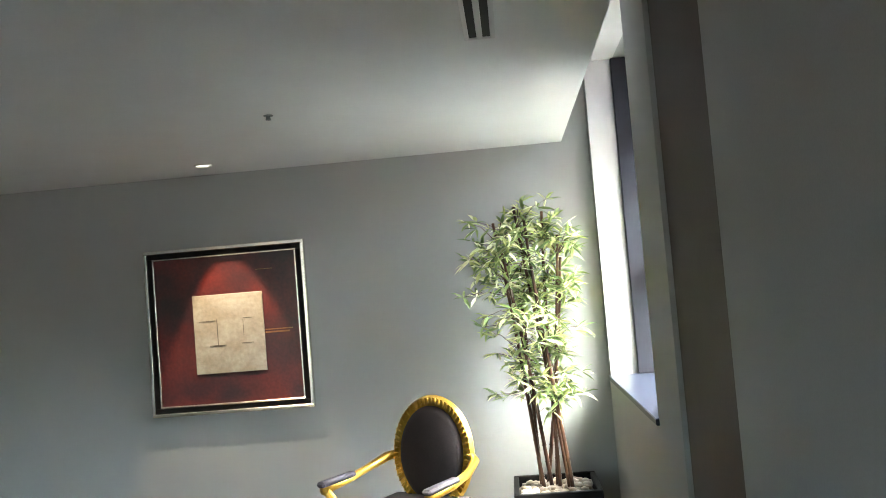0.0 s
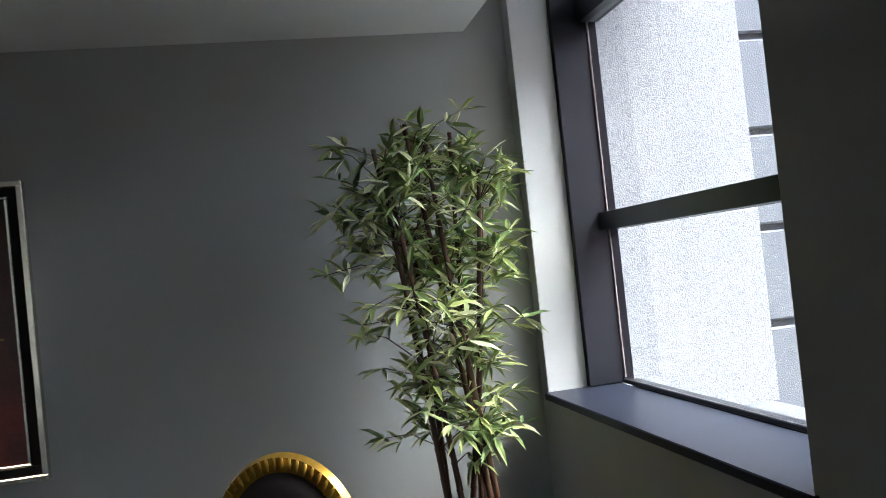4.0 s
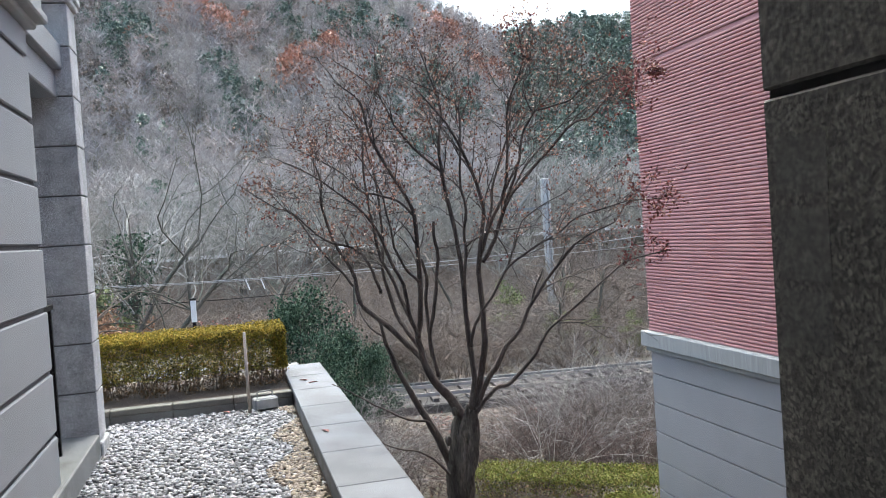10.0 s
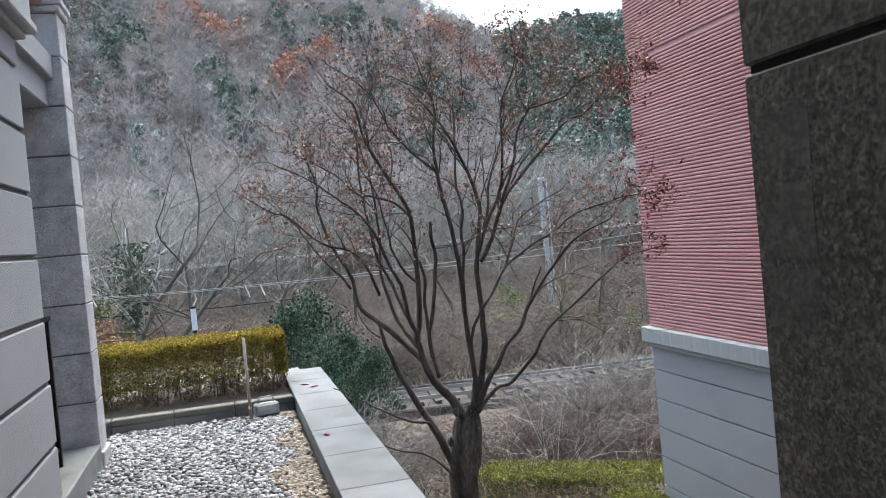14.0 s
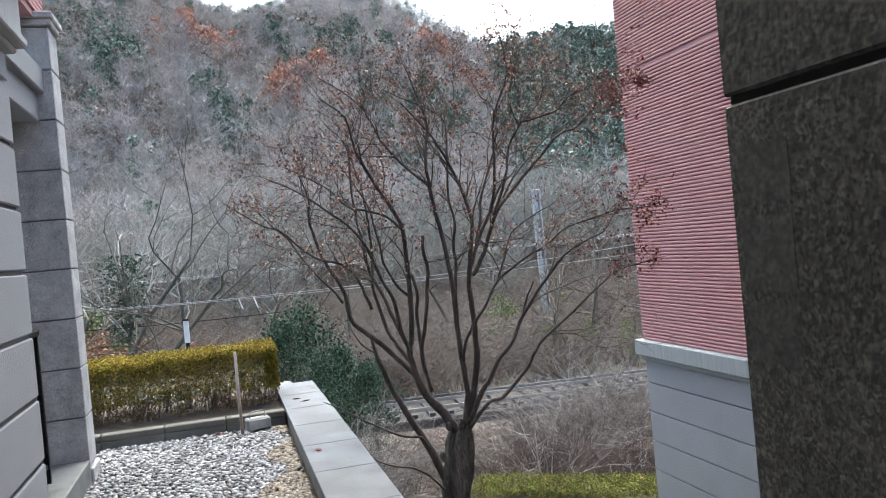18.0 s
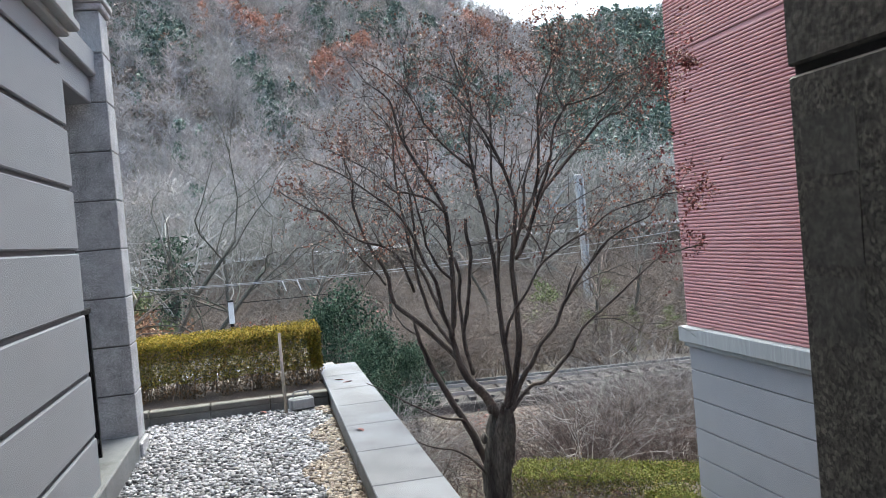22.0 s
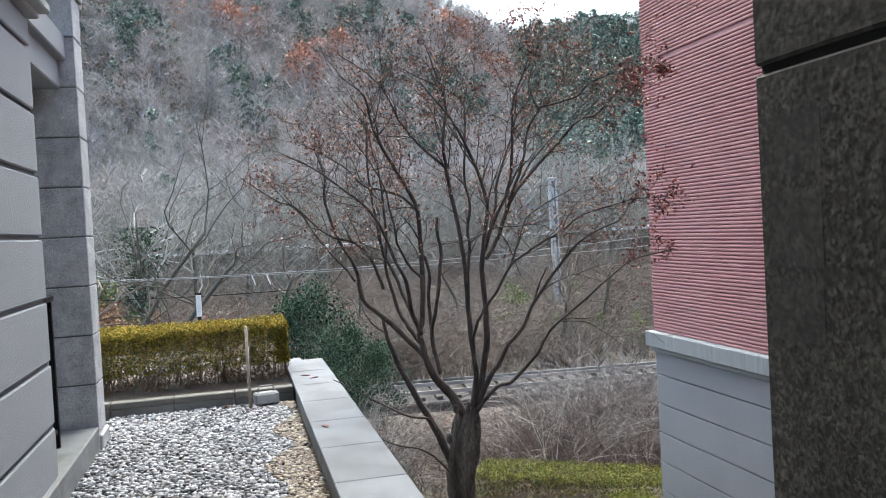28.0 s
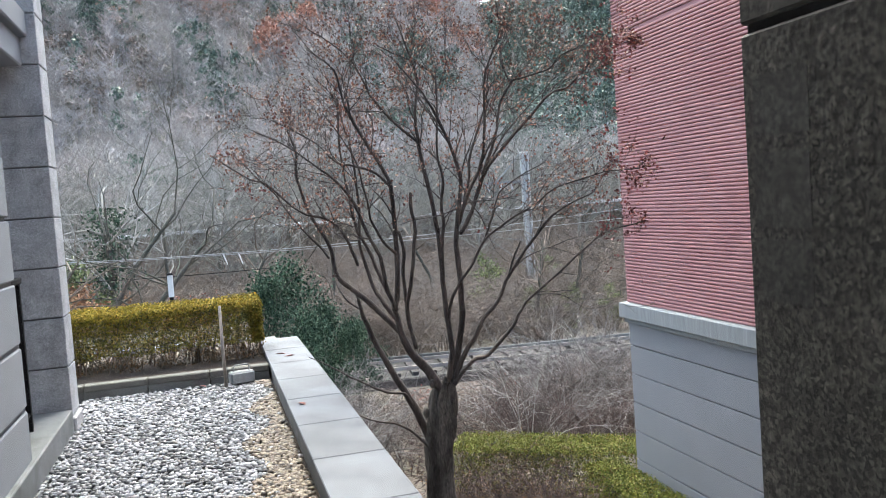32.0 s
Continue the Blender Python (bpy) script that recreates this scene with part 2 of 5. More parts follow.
M_palebark = mat("pale_tree_bark", (0.36, 0.345, 0.315), 0.9, var=0.2, scale=1.0, fine=20, bump=0.3, color2=(0.28, 0.265, 0.25), island=0.25)
M_twig = mat("brown_twigs", (0.235, 0.185, 0.148), 0.95, var=0.2, scale=0.8, fine=10, bump=0, color2=(0.105, 0.085, 0.068), island=0.35)
M_greytwig = mat("grey_twigs", (0.245, 0.222, 0.195), 0.95, var=0.2, scale=0.5, fine=10, bump=0, color2=(0.14, 0.12, 0.11), island=0.35)
M_ever = ramp_islands(mat("evergreen_leaf", (0.03, 0.06, 0.03), 0.85, var=0.2, fine=6, bump=0, island=0.3, spec=0.12),
                      ((0.0, (0.03, 0.055, 0.035)), (0.7, (0.065, 0.105, 0.065)), (1.0, (0.12, 0.16, 0.11))))
M_gold = mat("gilded_wood", (0.72, 0.42, 0.06), 0.32, metal=0.75, var=0.15, scale=8, fine=60, bump=0.1)
M_silver = mat("silver_leaf_frame", (0.75, 0.70, 0.62), 0.25, metal=1.0, var=0.1, scale=8, fine=80, bump=0.08)
M_black = mat("black_lacquer", (0.010, 0.009, 0.009), 0.6, spec=0.15, var=0.1, bump=0.03)
M_leather = mat("dark_brown_upholstery", (0.045, 0.030, 0.028), 0.55, var=0.15, scale=6, fine=150, bump=0.2)
M_velvet = mat("grey_violet_velvet", (0.10, 0.085, 0.10), 0.8, var=0.2, scale=12, fine=160, bump=0.2)
M_canvas = mat("dark_red_canvas", (0.11, 0.014, 0.010), 0.35, var=0.2, scale=3, fine=50, bump=0.15, color2=(0.030, 0.010, 0.012))
M_cream = mat("crumpled_cream_paper", (0.30, 0.27, 0.21), 0.6, var=0.12, scale=9, fine=40, bump=0.4, color2=(0.38, 0.36, 0.31))
M_ink = mat("dark_ink_line", (0.13, 0.115, 0.095), 0.7, bump=0)
M_ochre = mat("ochre_brush_stroke", (0.30, 0.14, 0.05), 0.5, var=0.2, bump=0)
M_metal = mat("grey_painted_metal", (0.20, 0.205, 0.215), 0.5, var=0.1, scale=10, bump=0.1)
M_pole = mat("pale_concrete_pole", (0.47, 0.47, 0.465), 0.8, var=0.12, scale=2, bump=0.1)
M_whitepaint = mat("white_painted_metal", (0.75, 0.75, 0.75), 0.5, var=0.08, scale=3, bump=0.05)
M_wood = mat("pale_worn_pole_wood", (0.36, 0.31, 0.26), 0.8, var=0.2, scale=8, fine=90, bump=0.3, stretch=(1, 1, 0.2))
M_cane = mat("brown_bamboo_cane", (0.075, 0.034, 0.022), 0.35, var=0.3, scale=8, fine=60, bump=0.1, color2=(0.11, 0.055, 0.03), stretch=(1, 1, 0.3))
M_leaf = ramp_islands(mat("bamboo_leaf", (0.1, 0.2, 0.05), 0.42, var=0.1, fine=50, bump=0, island=0.2),
                      ((0.0, (0.13, 0.20, 0.06)), (0.4, (0.30, 0.38, 0.12)), (0.7, (0.50, 0.54, 0.18)), (1.0, (0.66, 0.67, 0.46))))
M_pebble = ramp_islands(mat("river_pebble", (0.4, 0.4, 0.4), 0.6, var=0.12, scale=30, fine=120, bump=0.1, island=0.1),
                        ((0.0, (0.042, 0.042, 0.047)), (0.3, (0.11, 0.11, 0.118)), (0.60, (0.225, 0.224, 0.24)), (0.90, (0.41, 0.408, 0.43)), (1.0, (0.12, 0.105, 0.092))))
M_tan = ramp_islands(mat("tan_river_pebble", (0.4, 0.33, 0.25), 0.6, var=0.12, scale=30, bump=0.1), ((0.0, (0.045, 0.036, 0.03)), (0.5, (0.15, 0.112, 0.082)), (1.0, (0.29, 0.24, 0.18))))
M_deco = ramp_islands(mat("tan_planter_stone", (0.4, 0.33, 0.25), 0.7, var=0.15, scale=20, bump=0.2), ((0.0, (0.30, 0.22, 0.15)), (1.0, (0.55, 0.48, 0.40))))
M_rail = mat("pale_rusty_rail", (0.34, 0.30, 0.27), 0.6, var=0.2, scale=2, bump=0.1)
M_ballast = mat("dark_track_gravel", (0.075, 0.066, 0.060), 0.95, var=0.35, scale=6, fine=30, bump=0.8, dist=0.03)
M_sleeper = mat("dark_sleeper", (0.06, 0.05, 0.045), 0.9, var=0.2, bump=0.2)
M_concrete = mat("pale_road_concrete", (0.42, 0.42, 0.41), 0.85, var=0.15, scale=0.6, bump=0.1)


def coarse_granite():
    """White bush-hammered stone with grey flecks."""
    m = mat("coarse_white_granite", (0.64, 0.64, 0.66), 0.8, var=0.08, fine=150, bump=0.7, scale=2, dist=0.008)
    nt = m.node_tree
    N, L = nt.nodes, nt.links
    vo = N.new("ShaderNodeTexVoronoi")
    vo.inputs["Scale"].default_value = 150
    geo = N.new("ShaderNodeNewGeometry")
    L.new(geo.outputs["Position"], vo.inputs["Vector"])
    cr = N.new("ShaderNodeValToRGB")
    cr.color_ramp.elements[0].position, cr.color_ramp.elements[0].color = 0.02, (0.33, 0.34, 0.36, 1)
    cr.color_ramp.elements[1].position, cr.color_ramp.elements[1].color = 0.60, (0.53, 0.54, 0.558, 1)
    sep = N.new("ShaderNodeSeparateColor")
    L.new(vo.outputs["Color"], sep.inputs[0])
    L.new(sep.outputs[0], cr.inputs[0])
    hs = next(n for n in N if n.bl_idname == "ShaderNodeHueSaturation")
    L.new(cr.outputs[0], hs.inputs["Color"])
    return m


M_coarse = coarse_granite()


def speckle(m, scale, lo, hi, amount):
    """Crystal flecks over a stone's own colour."""
    nt = m.node_tree
    N, L = nt.nodes, nt.links
    vo = N.new("ShaderNodeTexVoronoi")
    vo.inputs["Scale"].default_value = scale
    geo = N.new("ShaderNodeNewGeometry")
    L.new(geo.outputs["Position"], vo.inputs["Vector"])
    sep = N.new("ShaderNodeSeparateColor")
    L.new(vo.outputs["Color"], sep.inputs[0])
    cr = N.new("ShaderNodeValToRGB")
    cr.color_ramp.elements[0].position, cr.color_ramp.elements[0].color = 0.2, (*lo, 1)
    cr.color_ramp.elements[1].position, cr.color_ramp.elements[1].color = 0.95, (*hi, 1)
    L.new(sep.outputs[0], cr.inputs[0])
    hs = next(n for n in N if n.bl_idname == "ShaderNodeHueSaturation")
    old = hs.inputs["Color"].links[0].from_socket
    mx = N.new("ShaderNodeMix")
    mx.data_type = 'RGBA'
    mx.inputs[0].default_value = amount
    L.new(old, mx.inputs[6])
    L.new(cr.outputs[0], mx.inputs[7])
    L.new(mx.outputs[2], hs.inputs["Color"])


speckle(M_dark_granite, 260, (0.012, 0.012, 0.012), (0.14, 0.13, 0.115), 0.5)
speckle(M_patch, 260, (0.02, 0.02, 0.02), (0.11, 0.105, 0.095), 0.4)
speckle(M_granite, 230, (0.20, 0.20, 0.21), (0.62, 0.62, 0.63), 0.45)

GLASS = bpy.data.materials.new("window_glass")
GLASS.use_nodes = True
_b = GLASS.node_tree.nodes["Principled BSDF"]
# IOR set below that of real glass to keep reflections in the panes faint.
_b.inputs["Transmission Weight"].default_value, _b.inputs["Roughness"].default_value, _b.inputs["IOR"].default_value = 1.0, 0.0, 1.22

GLOW = bpy.data.materials.new("warm_lamp_glow")
GLOW.use_nodes = True
_b = GLOW.node_tree.nodes["Principled BSDF"]
_b.inputs["Emission Color"].default_value, _b.inputs["Emission Strength"].default_value = (1.0, 0.86, 0.66, 1), 0.06

# ---- room ----
XW, YN, ZC = 0.62, 5.30, 2.45
WS, WN, WT, WB = 3.56, 5.22, 2.92, 0.97
floor = structure("floor", boxes((-5.2, 1.0, -3.2, 5.5, -0.12, 0)), M_floor, "brown carpeted lobby floor", "floor")
ceiling = structure("ceiling", boxes((-5.2, 0.45, -3.2, 5.3, ZC, ZC + 0.1), (0.45, 1.0, -3.2, 5.3, 3.0, 3.1), (0.40, 0.45, -3.2, 5.3, ZC + 0.1, 3.1)), M_ceil, "smooth white lobby ceiling with an open curtain pocket", "ceiling")
wall_north = structure("wall_north", boxes((-5.2, 0.95, YN, YN + 0.2, 0, 3.1)), M_wall, "smooth taupe painted wall behind the framed picture", "wall")
# Out of view; the opening is added to let fill daylight into the room.
wall_south = structure("wall_south", boxes((-5.2, -3.3, -3.4, -3.2, 0, 3.1), (-1.8, 1.2, -3.4, -3.2, 0, 3.1), (-3.3, -1.8, -3.4, -3.2, 0, 0.5), (-3.3, -1.8, -3.4, -3.2, 2.3, 3.1)), M_wall, "unseen taupe painted lobby wall", "wall")
wall_west = structure("wall_west", boxes((-5.4, -5.2, -3.4, 5.5, 0, 3.1)), M_wall, "unseen taupe painted lobby wall", "wall")
wall_east = structure("wall_east", boxes(
    (XW, 0.95, WN, YN - 0.008, 0, 3.1), (XW, 0.95, WS, WN, 0, WB - 0.032), (XW, 0.95, WS, WN, WT + 0.01, 3.1),
    (XW, 0.95, 3.06, WS, 0, 3.1), (XW + 0.05, 0.95, 2.26, 3.06, 0, 3.1), (XW, 0.95, -3.2, 2.26, 0, 3.1)), M_wall, "taupe painted window wall with a deep opening", "wall")
seam = structure("trim", boxes((XW + 0.01, XW + 0.02, YN - 0.008, YN, 0, 3.0)), M_black, "thin dark shadow gap in the wall corner", "trim")
reveal_lining = tagged(new("trim"), "white painted lining of the window reveal", "trim", kind="structure")
part("lining", boxes((XW + 0.002, 0.80, WN - 0.004, WN - 0.0005, WB, WT)), M_white, reveal_lining)
part("lining", boxes((XW + 0.002, 0.80, WS + 0.0005, WS + 0.004, WB, WT)), M_white, reveal_lining)
part("lining", boxes((XW + 0.002, 0.80, WS, WN, WT, WT + 0.009)), M_white, reveal_lining)
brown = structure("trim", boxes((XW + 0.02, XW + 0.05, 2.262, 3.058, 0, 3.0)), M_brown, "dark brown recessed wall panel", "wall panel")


# ---- window ----
def window():
    w = tagged(new("window_1"), "dark metal framed window with two transoms in a deep white reveal", "window", kind="structure")
    for y0, y1 in ((WN - 0.034, WN - 0.002), (WS + 0.002, WS + 0.034)):
        part("window_frame", boxes((0.785, 0.935, y0, y1, WB + 0.002, WT), bevel=0.003), M_frame, w)
    for y0, y1 in ((WN - 0.040, WN - 0.004), (WS + 0.004, WS + 0.040)):
        part("glazing_bead", boxes((0.9355, 0.9425, y0, y1, WB + 0.022, WT)), M_seal, w, "thin pale glazing bead")
        part("window_frame", boxes((0.943, 0.975, y0, y1, WB + 0.002, WT), bevel=0.002), M_frame, w)
    for z0, z1 in ((1.588, 1.658), (2.43, 2.54), (WT - 0.05, WT)):
        t = part("transom", boxes((0.897, 0.938, WS + 0.036, WN - 0.036, z0, z1), bevel=0.002), M_frame, w)
        part("lip", boxes((0.9385, 0.968, WS + 0.042, WN - 0.042, z0, z0 + 0.02)), M_metal, t, "grey lower lip of the transom")
        part("cover", boxes((0.969, 0.983, WS + 0.042, WN - 0.042, z0 - 0.001, z1)), M_frame, t)
    part("window_frame", boxes((0.925, 0.96, WS + 0.036, WN - 0.036, WB + 0.001, WB + 0.018), bevel=0.003), M_frame, w)
    part("window_frame", boxes((0.962, 0.99, WS + 0.036, WN - 0.036, WB - 0.03, WB + 0.012), bevel=0.003), M_frame, w)
    part("window_sill", boxes((XW - 0.015, 0.924, WS - 0.015, WN - 0.001, WB - 0.03, WB), bevel=0.004), M_sill, w, "polished black stone sill")
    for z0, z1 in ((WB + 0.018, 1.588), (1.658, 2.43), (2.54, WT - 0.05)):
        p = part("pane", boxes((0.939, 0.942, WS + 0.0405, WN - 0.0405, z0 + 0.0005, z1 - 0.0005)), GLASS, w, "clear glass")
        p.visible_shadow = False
    return w


window_1 = window()
ledge = structure("window_ledge", boxes((0.992, 1.66, 3.0, 5.36, 0.68, 0.785), bevel=0.006), M_coping, "pale stone ledge outside the window", "ledge")

# ---- wing of the building ----
WY, GZ, DZ = 5.372, 1.547, 0.430
PEB = -0.31
wing = structure("wall_wing", boxes((1.70, 6.91, WY + 0.022, WY + 0.4, -4, 3.04)), M_back, "pale grey rendered wing wall with recessed joints", "wall")
for k in range(-4, 4):
    for x0, x1 in ((1.70, 4.008), (4.019, 6.93)):
        z0 = GZ + k * DZ
        z1 = min(z0 + DZ - 0.030, 3.025)
        part("panel", boxes((x0, x1, WY, WY + 0.025, z0, z1), bevel=0.009), M_stain if k == -3 and x0 < 2 else M_gray, wing, "streaked grey render" if k == -3 and x0 < 2 else "")
part("end_face", boxes((6.911, 6.931, WY + 0.026, WY + 0.6, -0.3, 3.02)), M_gray, wing)
part("plinth", boxes((4.2, 8.47, WY - 0.035, WY + 0.5, -0.6, -0.11), bevel=0.01), M_side, wing, "low grey stone plinth")


def wing_cornice():
    c = tagged(new("wall_cornice"), "projecting grey moulded cornice over the wing wall", "cornice", kind="structure")
    part("lower_moulding", boxes((1.70, 7.0, WY - 0.06, WY + 0.4, 3.035, 3.08), (1.70, 7.05, WY - 0.125, WY + 0.4, 3.081, 3.15), bevel=0.012), M_cornice, c)
    part("fascia", boxes((1.70, 7.06, WY - 0.09, WY + 0.4, 3.151, 3.47), bevel=0.01), M_cornice, c)
    part("upper_moulding", boxes((1.70, 7.10, WY - 0.16, WY + 0.4, 3.471, 3.55), (1.70, 7.14, WY - 0.22, WY + 0.4, 3.551, 3.70), bevel=0.014), M_cornice, c)
    part("lintel", boxes((6.935, 8.5, WY + 0.10, WY + 0.5, 2.82, 3.06), (6.935, 8.5, WY + 0.04, WY + 0.5, 3.061, 3.28), bevel=0.012), M_gray, c, "pale lintel across the recess")
    return c


wing_cornice()
recess = structure("wall_recess", boxes((6.6, 9.3, WY + 0.75, WY + 0.95, -0.5, 3.3)), M_brown, "dark recessed glazing behind the pilaster", "wall")

pil = tagged(new("wall_pilaster"), "grey granite block pilaster at the terrace corner", "pilaster", kind="structure")
_core = part("core", boxes((8.514, 8.856, 5.354, 5.94, -0.5, 3.70)), M_back, pil, "dark joint recess")
for k in range(-4, 5):
    z0 = GZ + 0.003 + k * DZ
    lo, hi = max(z0, -0.17), min(z0 + DZ - 0.012, 3.63)
    for y0, y1 in ((5.34, 5.96),):
        part("block", boxes((8.5, 8.87, y0, y1, lo, hi), bevel=0.006), M_granite, pil)
part("base", boxes((8.48, 8.89, 5.315, 5.98, -0.5, -0.185), bevel=0.012), M_granite, pil)
part("capital", boxes((8.47, 8.90, 5.31, 5.98, 3.64, 3.70), (8.45, 8.93, 5.29, 5.98, 3.701, 3.76), bevel=0.01), M_granite, pil)


def ribbed(name, along, x0, x1, y, z0, z1, pitch, parent, depth=0.018, facing=1, label=""):
    """Horizontally ribbed cladding: a shallow wave profile pulled along x or y."""
    vs, fs = [], []
    n = int((z1 - z0) / pitch)
    prof = []
    for i in range(n):
        z = z0 + i * pitch
        prof += [(0.0, z), (depth * 0.9, z + pitch * 0.18), (depth, z + pitch * 0.5), (depth * 0.85, z + pitch * 0.78), (0.0, z + pitch * 0.90)]
    prof.append((0.0, z1))
    for d, z in prof:
        for a in (x0, x1):
            vs.append((a, y + facing * d, z) if along == "x" else (y + facing * d, a, z))
    for i in range(len(prof) - 1):
        fs.append((2 * i, 2 * i + 1, 2 * i + 3, 2 * i + 2))
    return raw(name, vs, fs, M_pink, parent, label=label)


upper = structure("wall_upper", boxes((1.70, 8.84, 5.44, 5.9, 3.71, 6.4)), M_pink, "pink ribbed upper wall of the wing", "wall")
ribbed("cladding", "x", 1.70, 8.85, 5.439, 3.765, 6.4, 0.05, upper, facing=-1)
ribbed("cladding", "y", 5.422, 5.9, 8.841, 3.765, 6.4, 0.05, upper)

rail = thing("railing", "slim black metal railing post in the wall recess", "railing", 7.80, 5.54, -0.11)
part("post", boxes((-0.02, 0.02, -0.02, 0.02, 0, 1.15)), M_black, rail)
part("top_rail", boxes((-0.7, 0.05, -0.03, 0.03, 1.15, 1.2), bevel=0.008), M_black, rail)
part("top_rail", boxes((-0.7, -0.02, -0.012, 0.012, 0.12, 0.15)), M_black, rail)

pier = structure("wall_pier", boxes((0.9515, 1.685, 5.30, 5.8, 0.785, 6.2)), M_coarse, "coarse white granite pier beside the window", "wall")
pier_low = structure("wall_pier", boxes((0.99, 1.685, 5.36, 5.8, -4, 0.784)), M_granite, "granite pier below the ledge", "wall")

# granite jamb with one open joint
jamb = tagged(new("wall_jamb"), "dark flamed granite block jamb outside the window", "wall", kind="structure")
part("core", boxes((0.976, 1.481, 2.9, 3.552, -1, 4.2)), M_black, jamb)
for z0, z1 in ((0.79, 1.597), (1.607, 2.45), (2.466, 3.4)):
    part("block", boxes((0.976, 1.487, 2.9, 3.558, z0, z1), bevel=0.003), M_dark_granite, jamb)
for x0, z0, z1 in ((1.388, 1.49, 1.552), (1.39, 1.398, 1.474), (1.392, 1.322, 1.386)):
    part("patch", boxes((x0, x0 + 0.082, 3.5560, 3.5583, z0, z1)), M_patch, jamb, "smoother grey patch on the stone")
outer_s = structure("wall_outer", boxes((0.96, 1.46, -3.4, 2.89, -4, 6.2), (0.96, 1.64, 2.9, 5.35, -4, 0.67), (0.96, 1.45, 2.9, 5.29, 2.95, 6.2)), M_granite, "granite outer wall of the lobby", "wall")
roof = structure("roof", boxes((-5.4, 1.25, -3.4, 5.8, 3.12, 3.3)), M_back, "flat lobby roof slab", "roof")

# ---- terrace ----
terrace = structure("terrace", boxes((1.7, 9.84, 3.56, 5.98, -0.6, PEB - 0.03)), M_soil, "bed under the pebbles", "terrace")
terrace_wall = structure("terrace_wall", boxes((1.7, 14.2, 3.2, 3.555, -4, -0.5)), M_side, "weathered stone side of the terrace", "wall")
parapet = tagged(new("parapet"), "low parapet with pale stone coping slabs", "parapet", kind="structure")
part("parapet_face", boxes((1.7, 11.42, 3.15, 3.56, -0.6, -0.185)), M_side, parapet, "weathered grey parapet side")
_x = 11.45
while _x > 1.6:
    L = 0.905
    part("coping_slab", boxes((_x - L + 0.008, _x, 3.105, 3.578, -0.18, -0.13), bevel=0.006), M_coping, parapet)
    _x -= L
curb = tagged(new("planter_curb"), "low grey stone curb in front of the hedge", "curb", kind="structure")
for i in range(5):
    y0 = 3.582 + i * 0.62
    part("curb_stone", boxes((9.845, 9.965, y0, y0 + 0.612, -0.5, -0.235), bevel=0.006), M_curb, curb)
    part("curb_cap", boxes((9.832, 9.975, y0, y0 + 0.610, -0.233, -0.165), bevel=0.010), M_curbcap, curb)
bed = structure("planting_bed", boxes((9.97, 11.45, 3.57, 9, -0.6, -0.20)), M_soil, "dark planting soil under the hedge", "soil")
bed_back = structure("planting_bed", boxes((11.455, 11.95, 3.57, 9, -0.6, -0.20), (12.505, 14.0, 3.57, 9, -0.6, -0.20)), M_ground, "leaf-strewn earth beside the path", "soil")
path_strip = structure("pavement", boxes((11.955, 12.5, 3.57, 9, -0.6, -0.19)), M_concrete, "pale concrete path behind the hedge", "pavement")


def icos():
    bm = bmesh.new()
    bmesh.ops.create_icosphere(bm, subdivisions=1, radius=1.08)
    v = np.array([x.co[:] for x in bm.verts])
    f = np.array([[x.index for x in p.verts] for p in bm.faces])
    bm.free()
    return v, f


IV, IF = icos()


def stones(name, n, place, size, material, seed, label, category, parent=None):
    """Many rounded stones in one mesh."""
    rng = np.random.default_rng(seed)
    V, F = [], []
    for i in range(n):
        x, y, z = place(rng, i)
        a, b, c = size * rng.uniform(0.75, 1.35), size * rng.uniform(0.6, 1.0), size * rng.uniform(0.4, 0.65)
        t = rng.uniform(0, 6.283)
        ti = rng.normal(0, 0.22)
        R = np.array([[math.cos(t), -math.sin(t), 0], [math.sin(t), math.cos(t), 0], [0, 0, 1]]) @ np.array([[1, 0, 0], [0, math.cos(ti), -math.sin(ti)], [0, math.sin(ti), math.cos(ti)]])
        V.append((IV * (a, b, c)) @ R.T + (x, y, z))
        F.append(IF + len(IV) * i)
    ob = raw(name, np.concatenate(V).tolist(), np.concatenate(F).tolist(), material, parent, smooth=True)
    if parent is None:
        tagged(ob, label, category, kind="stuff")
    return ob


def pebble_bed(nx, ny, extra, x0, x1, y0, y1, thin):
    def place(rng, i):
        while True:
            if i < nx * ny:
                x = x0 + (x1 - x0) * ((i % nx) + rng.uniform(-.45, .45)) / nx
                y = y0 + (y1 - y0) * ((i // nx) + rng.uniform(-.45, .45)) / ny
                z = PEB - 0.010 + rng.uniform(-0.006, 0.012)
            else:
                x, y, z = rng.uniform(x0, x1), rng.uniform(y0, y1), PEB + rng.uniform(0.0, 0.010)
            if thin(x, y, rng):
                return x, y, z
            i = 10 ** 9
    return place


def loose_zone(x, y):
    return 3.95 < y < 5.0 and 0 < x - 6.0 - 0.5 * (y - 3.95) < 0.26


def tan_zone(x, y):
    return y + 0.10 * math.sin(5 * x) < 3.98 - 0.09 * (x - 6)


pebbles = stones("pebbles", 10000, pebble_bed(134, 68, 0, 5.3, 9.82, 3.60, 5.45, lambda x, y, r: not loose_zone(x, y) and not (tan_zone(x, y) and r.uniform() < 0.85)), 0.0225, M_pebble, 3, "loose white and grey river pebbles on the terrace", "pebbles")
tan_pebbles = stones("tan_pebbles", 1900, pebble_bed(1, 1, 0, 5.3, 9.7, 3.60, 4.15, lambda x, y, r: tan_zone(x, y) and not loose_zone(x, y)), 0.023, M_tan, 4, "tan and brown river pebbles along the parapet", "pebbles")

